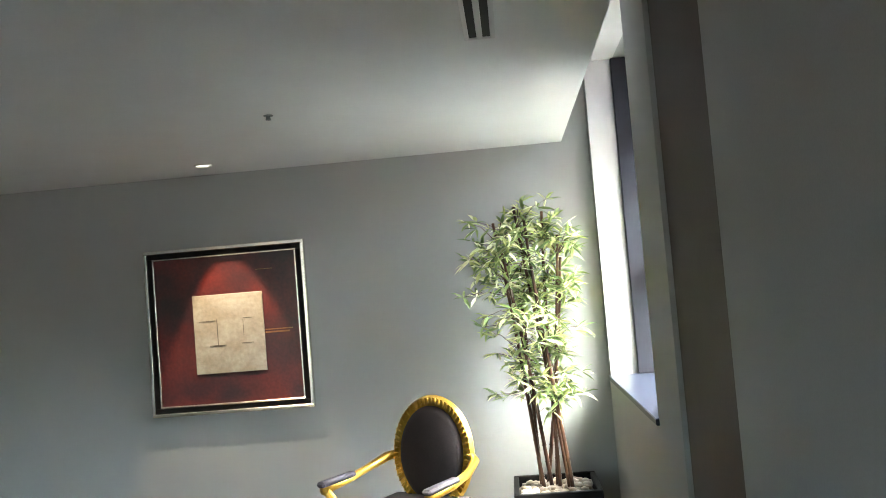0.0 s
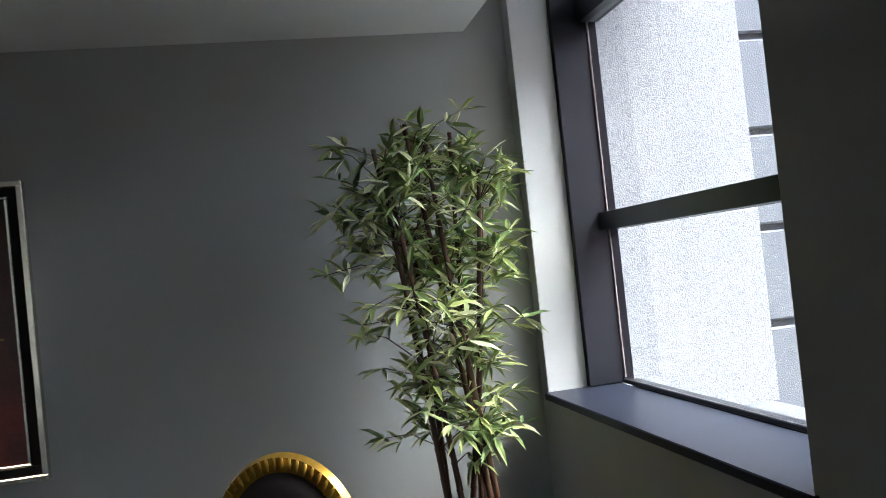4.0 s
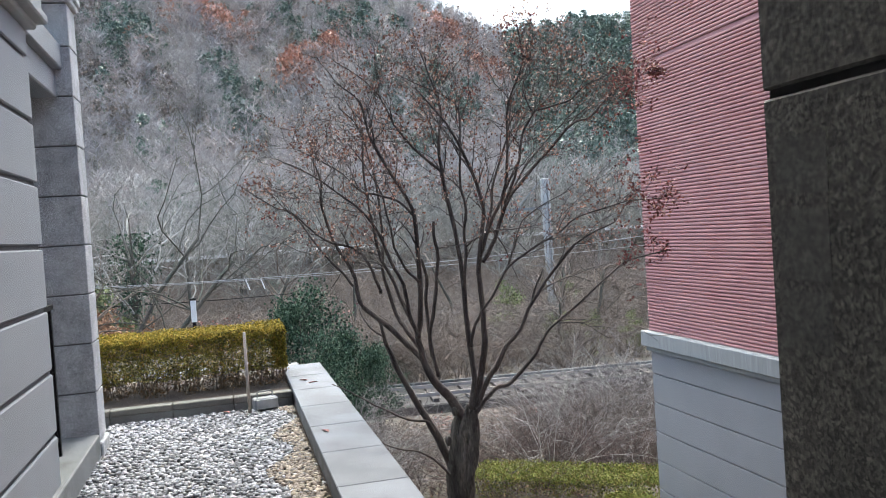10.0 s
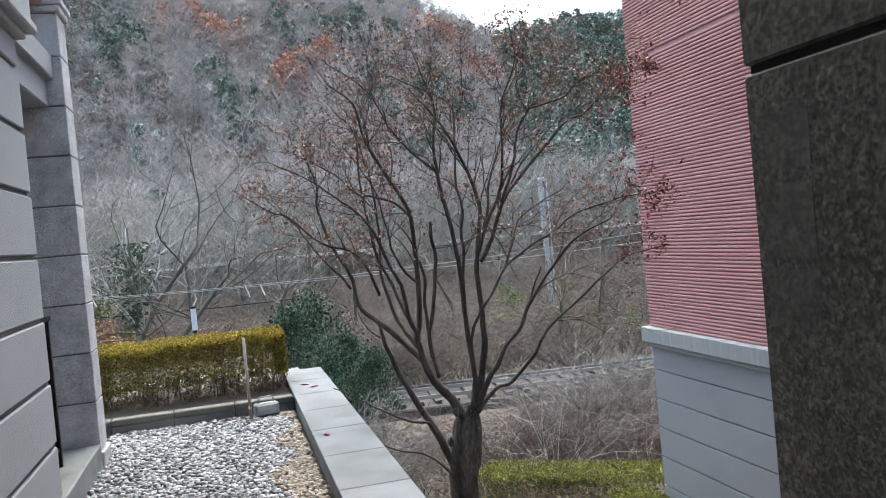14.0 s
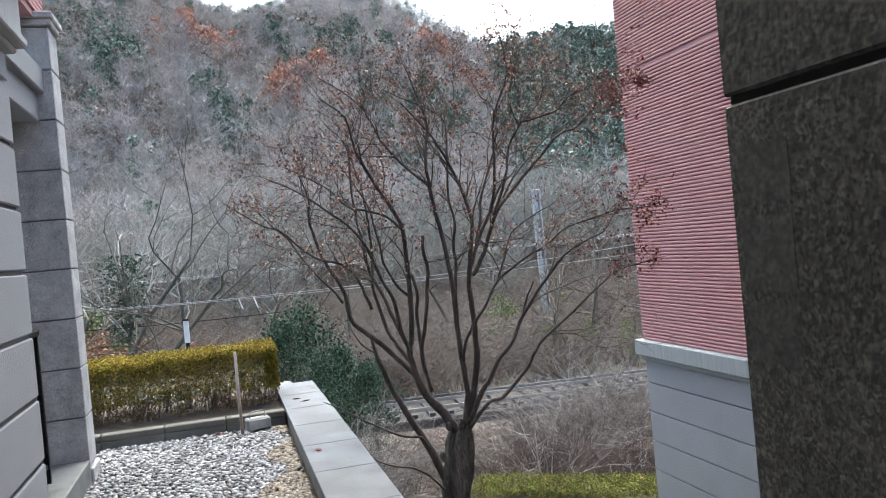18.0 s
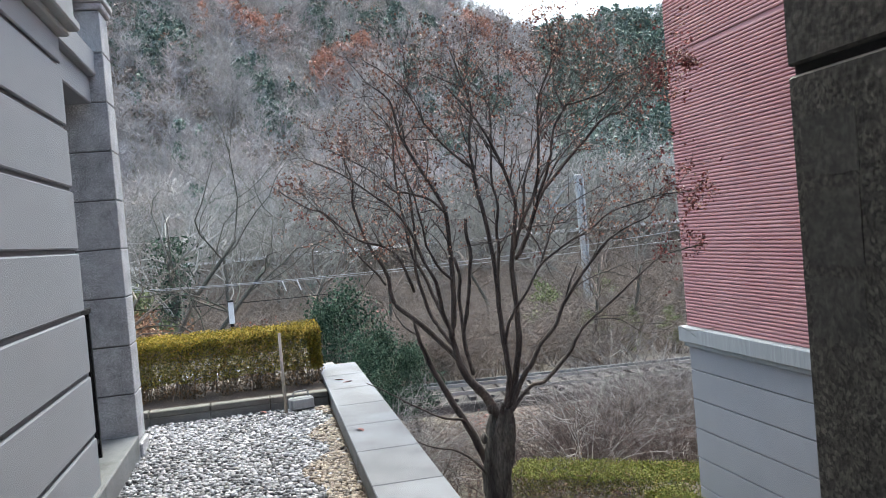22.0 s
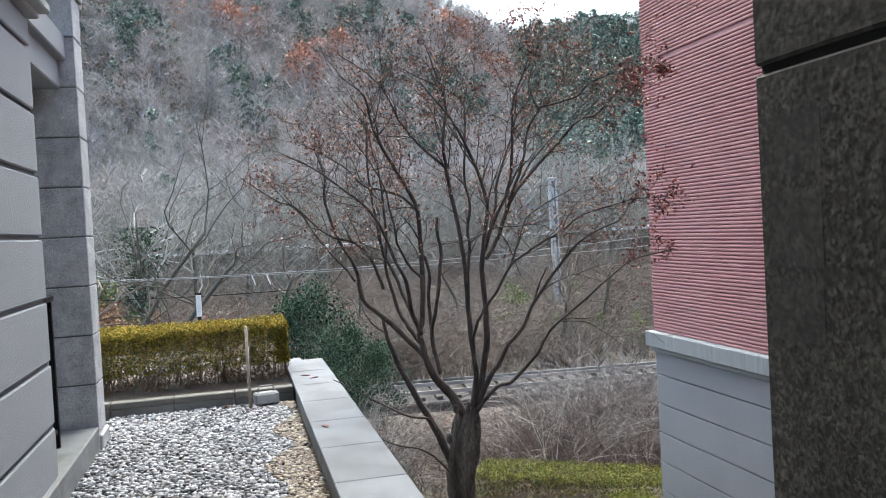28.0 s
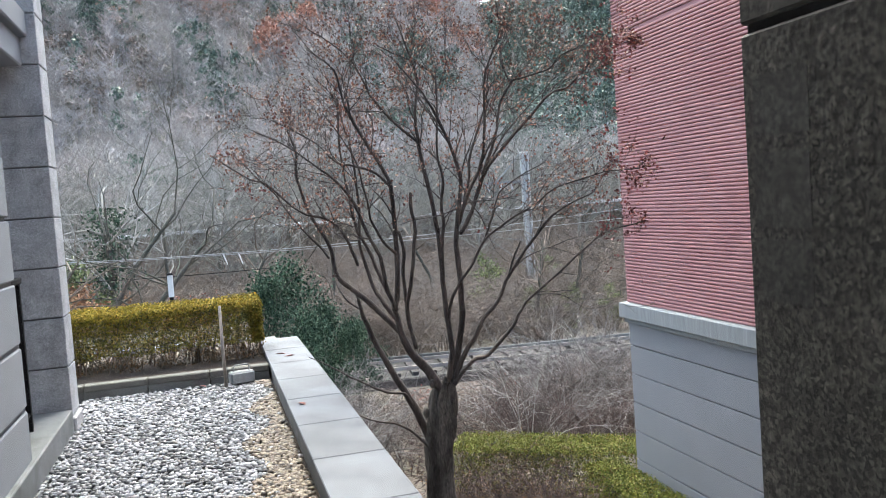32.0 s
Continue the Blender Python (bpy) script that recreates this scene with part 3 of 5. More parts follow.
# the pebbles nearest the window, one by one
M_pebble_one = mat("single_river_pebble", (0.23, 0.229, 0.245), 0.6, var=0.12, scale=30, fine=120, bump=0.1, random_value=0.62)
_prng = np.random.default_rng(44)
PEBBLE_MESHES = []
for k in range(6):
    bm = bmesh.new()
    bmesh.ops.create_icosphere(bm, subdivisions=1, radius=1.08, matrix=Matrix.Diagonal((0.0225 * _prng.uniform(0.8, 1.3), 0.0225 * _prng.uniform(0.65, 1.0), 0.0225 * _prng.uniform(0.42, 0.62), 1)))
    PEBBLE_MESHES.append(mesh_of("pebble", bm, M_pebble_one, True))
for k in range(290):
    py_ = 3.95 + 1.05 * ((k // 8) + _prng.uniform(0, 1)) / 37
    px_ = 6.0 + 0.5 * (py_ - 3.95) + 0.26 * ((k % 8) + _prng.uniform(0, 1)) / 8
    o = new("pebble", PEBBLE_MESHES[k % 6])
    o.parent = terrace
    o.matrix_world = pose(px_, py_, PEB - 0.008 + _prng.uniform(-0.004, 0.012), _prng.normal(0, 10), _prng.normal(0, 10), _prng.uniform(0, 360))

# floodlight and marker pole on the pebbles
flood = thing("floodlight", "small grey metal floodlight lying on the pebbles", "floodlight", 9.70, 3.875, PEB + 0.005, rz=12)
part("housing", boxes((-0.07, 0.07, -0.125, 0.125, 0.0, 0.13), bevel=0.015), M_metal, flood)
part("lens", boxes((-0.085, -0.07, -0.11, 0.11, 0.02, 0.12), bevel=0.004), M_cornice, flood, "dusty pale lens")
_v, _f = [], []
tube(_v, _f, [Vector((0, -0.08, 0.125)), Vector((0, -0.08, 0.18)), Vector((0, -0.06, 0.195)), Vector((0, 0.06, 0.195)), Vector((0, 0.08, 0.18)), Vector((0, 0.08, 0.125))], [0.008] * 6)
raw("handle", _v, _f, M_metal, flood)
pole = thing("marker_pole", "thin pale wooden pole standing in the pebbles", "pole", 9.58, 4.04, PEB - 0.05)
_v, _f = [], []
tube(_v, _f, [Vector((0, 0, 0)), Vector((-0.005, 0.004, 0.45)), Vector((-0.012, 0.002, 0.9))], [0.018, 0.017, 0.015], 8)
raw("shaft", _v, _f, M_wood, pole, smooth=True)

for lx, ly, r in ((7.61, 3.47, 20), (10.2, 3.42, 60), (10.0, 3.34, 110), (9.72, 4.28, 40)):
    lf = thing("fallen_leaf", "curled dry reddish leaf lying on the stone", "leaf", lx, ly, -0.132 if ly < 3.6 else PEB + 0.012, group="fallen leaves on the terrace", rz=r)
    pts = [(-0.06, 0, 0.004), (-0.02, -0.022, 0.014), (0.03, -0.018, 0.012), (0.065, 0, 0.006), (0.03, 0.02, 0.016), (-0.02, 0.024, 0.02), (0, 0, 0.006)]
    raw("blade", pts, [(0, 1, 6), (1, 2, 6), (2, 3, 6), (3, 4, 6), (4, 5, 6), (5, 0, 6)], M_red, lf)


# ---- leaves, twigs, trees ----
def leaf_cloud(rng, pts, size, droop=0.3, aspect=0.5):
    """Small two-triangle leaves with random turn at given points, as arrays."""
    n = len(pts)
    d = rng.normal(size=(n, 3))
    d[:, 2] -= droop
    d /= np.linalg.norm(d, axis=1)[:, None]
    s = np.cross(d, rng.normal(size=(n, 3)))
    s /= np.linalg.norm(s, axis=1)[:, None]
    L = (size * rng.uniform(0.6, 1.3, n))[:, None]
    a, b = pts - d * L * 0.5, pts + d * L * 0.5
    w = s * L * aspect * 0.5
    V = np.stack([a, pts + w, b, pts - w], 1).reshape(-1, 3)
    F = np.arange(4 * n).reshape(-1, 4)
    return V, F


def hedge(name, x, y, z, dx, dy, h, n, material, seed, label, leaf=0.026, gap=0.24, fresh=None, rz=0):
    rng = np.random.default_rng(seed)
    hd = thing(name, label, "hedge", x, y, z, rz=rz)
    u = rng.uniform(size=(n, 3))
    side = rng.integers(0, 6, n)
    p = u * (dx, dy, h * (1 - gap)) + (0, 0, h * gap)
    depth = np.abs(rng.normal(0, 0.05, n))
    p[:, 0] = np.where(side < 2, depth, p[:, 0])
    p[:, 2] = np.where((side == 2) | (side == 3), h - depth, p[:, 2])
    p[:, 1] = np.where(side == 4, depth, p[:, 1])
    bump_ = np.array([noise.noise((a[0] * 3, a[1] * 3, a[2] * 3)) for a in p])
    p += rng.normal(0, 0.012, (n, 3))
    p[:, 2] += 0.05 * bump_
    p[:, 0] -= 0.05 * bump_
    V, F = leaf_cloud(rng, p, leaf)
    raw("foliage", V.tolist(), F.tolist(), material, hd)
    crest = rng.uniform(size=(n // 4, 3)) * (dx + 0.04, dy, 0.09) + (-0.03, 0, h - 0.055)
    crest[:, 2] += 0.03 * np.array([noise.noise((a[0] * 3, a[1] * 3, 0)) for a in crest])
    V, F = leaf_cloud(rng, crest, leaf, droop=-0.2)
    raw("new_growth", V.tolist(), F.tolist(), fresh, hd, label="bright young leaves along the top")
    low = rng.uniform(size=(n // 3, 3)) * (dx, dy, h * gap * 1.25)
    low = low[[noise.noise((a[0] * 5, a[1] * 5, a[2] * 8)) > -0.12 for a in low]]
    V, F = leaf_cloud(rng, low, leaf)
    raw("dry_leaves", V.tolist(), F.tolist(), M_hedgelow, hd, label="sparse brown leaves near the ground")
    vs, fs = [], []
    for i in range(int(dy * 26)):
        b = Vector((rng.uniform(0.05, dx * 0.9), rng.uniform(0, dy), 0))
        q = b + Vector((rng.normal(0, 0.06), rng.normal(0, 0.08), h * 0.45))
        e = q + Vector((rng.normal(0, 0.1), rng.normal(0, 0.1), h * 0.4))
        tube(vs, fs, [b, q, e], [0.008, 0.006, 0.003], 4)
    raw("stems", vs, fs, M_twig, hd)
    return hd


hedge("hedge", 10.48, 3.58, -0.20, 0.8, 3.4, 0.655, 74000, M_hedge, 5, "clipped yellow-green box hedge behind the stone curb", gap=0.30, fresh=M_yellow)


def branch(vs, fs, rng, p, d, length, r, level, sides, tips, wander=0.25, split=3, up=0.15, shrink=0.62):
    """One wandering tapered branch with its side branches."""
    n = 6 if level > 1 else 4
    pts, q, dd = [p.copy()], p.copy(), d.normalized()
    for i in range(n):
        dd = (dd + Vector(rng.normal(0, wander, 3)) * 0.6 + Vector((0, 0, up * 0.3))).normalized()
        q = q + dd * (length / n)
        pts.append(q.copy())
    rad = [r * (1 - 0.75 * i / n) for i in range(n + 1)]
    tube(vs, fs, pts, rad, sides if level > 1 else 3, cap=False)
    if level == 0:
        tips.append(pts[-1])
        tips.append(pts[len(pts) // 2 + 1])
        return
    for k in range(split):
        i = int(rng.integers(max(1, n // 3), n + 1))
        base = (pts[i] - pts[i - 1]).normalized()
        nd = (base * 0.8 + Vector(rng.normal(0, 0.55, 3)) + Vector((0, 0, up))).normalized()
        branch(vs, fs, rng, pts[i], nd, length * shrink * rng.uniform(0.7, 1.15), max(rad[i] * 0.6, 0.0025), level - 1, sides, tips, wander, split, up, shrink)
    if level == 1:
        tips.append(pts[-1])


VIEW_R = Vector((-0.245, -0.9695, 0))     # along the crown's broad side
VIEW_D = Vector((0.9695, -0.245, 0))


def garden_tree():
    """A bare vase-shaped tree: two grown-together trunks, many thin crooked limbs, twigs with dry seeds."""
    rng = np.random.default_rng(21)
    T = Vector((8.52, 1.99, -3.80))
    tree = thing("tree", "small bare multi-stemmed tree with dry reddish seed clusters", "tree", *T)
    fork = Vector((0, 0, 3.52))
    tips_all = []

    def at(u, z, depth=0.0):
        return fork + VIEW_R * u + Vector((0, 0, z)) + VIEW_D * depth

    vs, fs = [], []
    zs = [-3.5 + 3.54 * i / 60 for i in range(61)]
    for us, rs, d in (((-0.10, -0.08, -0.05, 0.0, 0.035, 0.07), (0.125, 0.086, 0.074, 0.066, 0.054, 0.012), 0.0),
                      ((-0.15, -0.165, -0.185, -0.155, -0.11, -0.06), (0.11, 0.074, 0.066, 0.058, 0.046, 0.010), 0.02),
                      ((-0.125, -0.12, -0.12, -0.085, -0.03, 0.0), (0.10, 0.066, 0.056, 0.046, 0.036, 0.008), -0.035)):
        knots = (-3.5, -1.6, -0.72, -0.40, -0.12, 0.04)
        line = [at(float(np.interp(z, knots, us)), z, d) for z in zs]
        j = len(vs)
        tube(vs, fs, line, [float(np.interp(z, knots, rs)) for z in zs], 22)
        for i in range(j, len(vs)):
            v = Vector(vs[i])
            c = line[min((i - j) // 22, 60)]
            g = noise.noise((v.x * 13, v.y * 13, v.z * 2.6)) + 0.7 * noise.noise((v.x * 34, v.y * 34, v.z * 9))
            vs[i] = v + (v - c) * 0.55 * g
    trunk = raw("trunk", vs, fs, M_trunk, tree, smooth=True)
    for u, z, r in ((-0.21, -0.30, 0.034), (0.06, -0.22, 0.026), (-0.13, -0.02, 0.03)):
        bm = bmesh.new()
        bmesh.ops.create_icosphere(bm, subdivisions=2, radius=1, matrix=Matrix.Translation(at(u, z, -0.055)) @ Matrix.Diagonal((r, r, r * 1.7, 1)))
        part("burl", bm, M_trunk, trunk, smooth=True)

    def smooth_line(pts, wig):
        fine = []
        for i in range(len(pts) - 1):
            p0, p1, p2, p3 = pts[max(i - 1, 0)], pts[i], pts[i + 1], pts[min(i + 2, len(pts) - 1)]
            for k in range(5):
                t = k / 5
                fine.append(wig * Vector(noise.noise_vector((i * 1.7 + k * 0.34, p1.x * 9, p1.z * 9))) + 0.5 * ((2 * p1) + (p2 - p0) * t + (2 * p0 - 5 * p1 + 4 * p2 - p3) * t * t + (3 * p1 - p0 - 3 * p2 + p3) * t ** 3))
        fine.append(pts[-1])
        return fine

    def limb(r, r_end, d0, d1, twigs, *uz):
        """A crooked limb through (across, up) knots, deeper in the crown from d0 to d1, with a number of side twigs."""
        n = len(uz) // 2
        fine = smooth_line([at(uz[2 * i], uz[2 * i + 1], d0 + (d1 - d0) * (i / (n - 1))) for i in range(n)], 0.012)
        m = len(fine)
        rad = [(r_end + (r - r_end) * (1 - i / (m - 1)) ** 0.85) * (1 + 0.10 * noise.noise((i * 0.6, uz[0] * 9, uz[1] * 9))) for i in range(m)]
        vs, fs, tips = [], [], []
        tube(vs, fs, fine, rad, 9)
        for k in range(twigs):
            f = rng.uniform(0.0, 1.0) ** 0.6
            i = 1 + int((m - 2) * f)
            if fine[i].z - fork.z < 1.35 and fine[i].dot(VIEW_R) < 0.9:
                continue
            base = (fine[i] - fine[i - 1]).normalized()
            nd = (base * 0.9 + Vector(rng.normal(0, 0.5, 3)) + Vector((0, 0, 0.12))).normalized()
            room = min(max((2.05 - abs(fine[i].dot(VIEW_R))) / 0.8, 0.3), 1.0) * min(max((3.72 - (fine[i].z - fork.z)) / 0.7, 0.3), 1.0)
            branch(vs, fs, rng, fine[i], nd, room * rng.uniform(0.32, 0.75), max(rad[i] * 0.45, 0.0036), 2, 4, tips, 0.32, 3, 0.08, 0.62)
        raw("limb", vs, fs, M_bark, tree, smooth=True)
        tips_all.extend(tips)

    # limbs of the leaning left stem
    limb(0.052, 0.026, 0.00, -0.10, 0, -0.02, -0.14, -0.16, 0.09, -0.29, 0.27, -0.38, 0.45, -0.44, 0.72)
    limb(0.029, 0.005, -0.10, -0.35, 22, -0.44, 0.72, -0.40, 0.91, -0.38, 1.27, -0.38, 1.54, -0.39, 1.90, -0.45, 2.08, -0.69, 2.52, -0.76, 2.70, -0.82, 2.99, -1.05, 3.18)
    limb(0.021, 0.016, 0.06, 0.10, 0, -0.26, 0.30, -0.32, 0.68, -0.28, 0.90, -0.22, 1.28, -0.19, 1.50, -0.22, 1.68, -0.21, 1.83)
    limb(0.020, 0.015, 0.10, 0.25, 0, -0.31, 0.50, -0.34, 1.02, -0.32, 1.26, -0.36, 1.46)
    limb(0.030, 0.006, -0.02, 0.30, 10, -0.38, 0.46, -0.59, 0.70, -0.82, 0.92, -0.98, 1.07, -1.04, 1.38, -1.21, 1.69, -1.31, 2.03, -1.31, 2.30, -1.40, 2.55)
    limb(0.017, 0.004, 0.15, -0.20, 15, -0.78, 1.15, -0.84, 1.36, -0.91, 1.52, -1.04, 1.64, -1.27, 1.72, -1.57, 2.01, -1.71, 2.06, -2.02, 2.29)
    limb(0.014, 0.004, 0.10, 0.35, 10, -1.04, 1.25, -1.15, 1.39, -1.33, 1.59, -1.53, 1.89, -1.67, 2.03, -1.86, 2.25)
    limb(0.024, 0.005, 0.05, 0.55, 16, -0.44, 0.62, -0.57, 0.81, -0.64, 0.94, -0.75, 1.37, -0.74, 1.64, -0.76, 2.09, -0.82, 2.49, -0.92, 2.95)
    limb(0.022, 0.004, -0.12, -0.45, 18, -0.42, 0.72, -0.50, 0.95, -0.53, 1.23, -0.61, 1.41, -0.77, 1.83, -1.00, 2.09, -1.28, 2.31, -1.58, 2.48)
    limb(0.021, 0.005, 0.00, 0.40, 15, -0.47, 0.82, -0.57, 1.06, -0.66, 1.30, -0.75, 1.48, -0.81, 1.77, -0.88, 2.30, -0.89, 2.77, -1.10, 3.05)
    limb(0.015, 0.004, -0.18, -0.40, 10, -0.39, 1.27, -0.50, 1.40, -0.59, 1.60, -0.62, 1.84, -0.71, 2.20, -0.95, 2.60)
    limb(0.015, 0.004, -0.20, 0.10, 16, -0.39, 1.90, -0.53, 2.04, -0.73, 2.12, -0.92, 2.19, -1.13, 2.40, -1.50, 2.62)
    # limbs of the upright middle stems
    limb(0.030, 0.006, 0.00, 0.20, 22, 0.03, -0.02, 0.08, 0.26, 0.06, 0.60, 0.04, 1.03, 0.02, 1.53, -0.07, 2.08, -0.10, 2.31, -0.11, 2.58, -0.07, 2.93, -0.16, 3.28, -0.24, 3.52)
    limb(0.014, 0.004, 0.15, -0.25, 18, -0.10, 2.31, -0.33, 2.53, -0.47, 2.70, -0.55, 2.83, -0.64, 3.05, -0.80, 3.22, -1.05, 3.40)
    limb(0.036, 0.006, 0.04, -0.20, 20, 0.08, 0.00, 0.15, 0.31, 0.20, 0.61, 0.21, 0.88, 0.19, 1.29, 0.24, 1.68, 0.27, 1.96, 0.13, 2.43, -0.03, 2.74, -0.30, 3.10)
    limb(0.020, 0.004, -0.05, -0.45, 22, 0.23, 1.50, 0.33, 1.75, 0.47, 2.04, 0.52, 2.31, 0.54, 2.75, 0.58, 2.94, 0.70, 3.23, 0.66, 3.60)
    limb(0.022, 0.004, 0.00, 0.35, 20, 0.24, 1.40, 0.37, 1.61, 0.50, 1.93, 0.65, 2.13, 1.09, 2.57, 1.24, 2.71, 1.42, 2.77, 1.66, 3.00, 1.83, 3.11, 2.10, 3.20)
    limb(0.012, 0.004, 0.05, 0.50, 10, 0.49, 1.92, 0.61, 2.13, 0.79, 2.37, 1.02, 2.61, 1.30, 2.87)
    limb(0.016, 0.004, -0.10, -0.20, 14, 0.48, 1.95, 0.59, 2.19, 0.66, 2.43, 0.70, 2.63, 0.81, 2.79, 1.01, 3.00, 1.06, 3.20)
    limb(0.010, 0.004, -0.16, -0.40, 10, 0.83, 2.82, 1.04, 2.85, 1.18, 2.90, 1.26, 2.98, 1.51, 3.07)
    limb(0.010, 0.004, -0.16, 0.10, 10, 0.81, 2.79, 0.75, 2.94, 0.74, 3.10, 0.82, 3.22, 0.79, 3.45)
    limb(0.019, 0.005, 0.06, 0.55, 20, 0.05, 0.68, 0.05, 1.25, 0.09, 1.47, 0.08, 1.69, 0.12, 1.96, 0.08, 2.21, 0.12, 2.73, 0.10, 2.99, -0.05, 3.13, -0.45, 3.35)
    limb(0.010, 0.004, 0.45, 0.60, 10, 0.12, 2.84, 0.19, 2.98, 0.24, 3.11, 0.24, 3.42)
    limb(0.016, 0.004, 0.08, 0.60, 15, 0.26, 1.55, 0.36, 1.89, 0.39, 2.10, 0.49, 2.39, 0.59, 2.62, 0.65, 2.97, 0.50, 3.25)
    # long low limbs reaching to the annex
    limb(0.027, 0.005, -0.02, -0.30, 12, 0.09, 0.00, 0.23, 0.29, 0.31, 0.40, 0.39, 0.56, 0.56, 0.76, 0.67, 0.98, 0.88, 1.27, 1.06, 1.48, 1.21, 1.59, 1.50, 1.72)
    limb(0.011, 0.008, -0.14, -0.16, 0, 0.66, 0.96, 0.73, 1.14, 0.80, 1.30)
    limb(0.008, 0.003, -0.14, 0.20, 6, 0.69, 1.02, 0.89, 1.15, 1.12, 1.21, 1.46, 1.29)
    limb(0.022, 0.005, -0.05, 0.25, 16, 0.08, -0.05, 0.27, 0.16, 0.44, 0.21, 0.68, 0.44, 0.78, 0.59, 0.84, 0.67, 1.20, 0.95, 1.58, 1.25, 1.73, 1.32, 2.10, 1.38)
    limb(0.017, 0.004, 0.00, -0.25, 22, 0.08, 0.59, 0.11, 0.76, 0.19, 0.92, 0.29, 1.05, 0.48, 1.34, 0.72, 1.51, 0.96, 1.64, 1.17, 1.78, 1.62, 1.89, 1.95, 1.90)
    limb(0.011, 0.004, 0.00, 0.35, 12, 0.46, 1.30, 0.54, 1.48, 0.60, 1.61, 0.67, 1.78, 0.88, 1.92, 1.20, 2.06)
    limb(0.006, 0.003, 0.05, 0.10, 4, 0.95, 0.76, 1.20, 0.72, 1.45, 0.55)
    # pale low limbs
    limb(0.044, 0.013, 0.03, 0.25, 0, -0.17, -0.66, -0.30, -0.32, -0.38, -0.16, -0.51, 0.07, -0.63, 0.31, -0.72, 0.54, -0.78, 0.72, -0.82, 0.89)
    limb(0.012, 0.005, 0.22, 0.40, 0, -0.79, 0.72, -0.89, 0.78, -0.97, 0.87, -1.03, 1.00)
    limb(0.014, 0.004, 0.05, -0.25, 0, -0.33, -0.24, -0.41, -0.11, -0.58, -0.08, -0.74, 0.02, -0.93, 0.13, -1.10, 0.26, -1.27, 0.36)
    limb(0.014, 0.004, 0.00, -0.30, 0, -0.20, -0.68, -0.30, -0.53, -0.46, -0.38, -0.69, -0.30, -0.88, -0.20)
    P = np.array([t[:] for t in tips_all])
    U = P @ np.array(VIEW_R)
    keep = P[(P[:, 2] > 3.52 + 1.5) & (rng.uniform(size=len(P)) < 0.50)]
    pts = np.repeat(keep, 4, 0) + rng.normal(0, 0.026, (len(keep) * 4, 3))
    V, F = leaf_cloud(rng, pts, 0.025, aspect=0.75)
    raw("seed_clusters", V.tolist(), F.tolist(), M_seed, tree)
    red = P[((U > 1.62) & (P[:, 2] > 3.52 + 1.28) & (rng.uniform(size=len(P)) < 0.34)) | (rng.uniform(size=len(P)) < 0.008)]
    pts = np.repeat(red, 6, 0) + rng.normal(0, 0.036, (len(red) * 6, 3))
    V, F = leaf_cloud(rng, pts, 0.034, aspect=0.7)
    raw("dry_leaves", V.tolist(), F.tolist(), M_red, tree, label="dry dark red leaves")
    return tree


garden_tree()

# ---- annex with pink cladding ----
PY, PX = -1.90, 12.08
annex = thing("annex_building", "grey plinth building with pink ribbed cladding above a stone cornice", "building", 0, 0, -3.8)
part("core", boxes((2.0, PX - 0.03, PY - 8, PY - 0.03, 0, 12)), M_back, annex)
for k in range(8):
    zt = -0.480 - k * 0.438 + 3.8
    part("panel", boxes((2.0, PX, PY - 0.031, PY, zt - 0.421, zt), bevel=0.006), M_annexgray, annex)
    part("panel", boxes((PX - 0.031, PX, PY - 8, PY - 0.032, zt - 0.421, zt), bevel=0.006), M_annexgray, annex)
for i in range(3):
    x1 = PX + 0.10 - i * 3.8
    part("cornice", boxes((max(x1 - 3.795, 2.0), x1, PY - 8, PY + 0.11, 3.31, 3.535), bevel=0.012), M_annexcornice, annex)
part("cornice_moulding", boxes((2.0, PX + 0.05, PY - 8, PY + 0.05, 3.235, 3.309), bevel=0.01), M_annexcornice, annex)
for z0, z1 in ((3.536, 7.507), (7.513, 12.0)):
    ribbed("cladding", "x", 2.0, PX + 0.018, PY - 0.02, z0, z1, 0.0485, annex, depth=0.022, label="pink ribbed cladding")
    ribbed("cladding", "y", PY - 8, PY - 0.002, PX - 0.02, z0, z1, 0.0485, annex, depth=0.022, label="pink ribbed cladding")

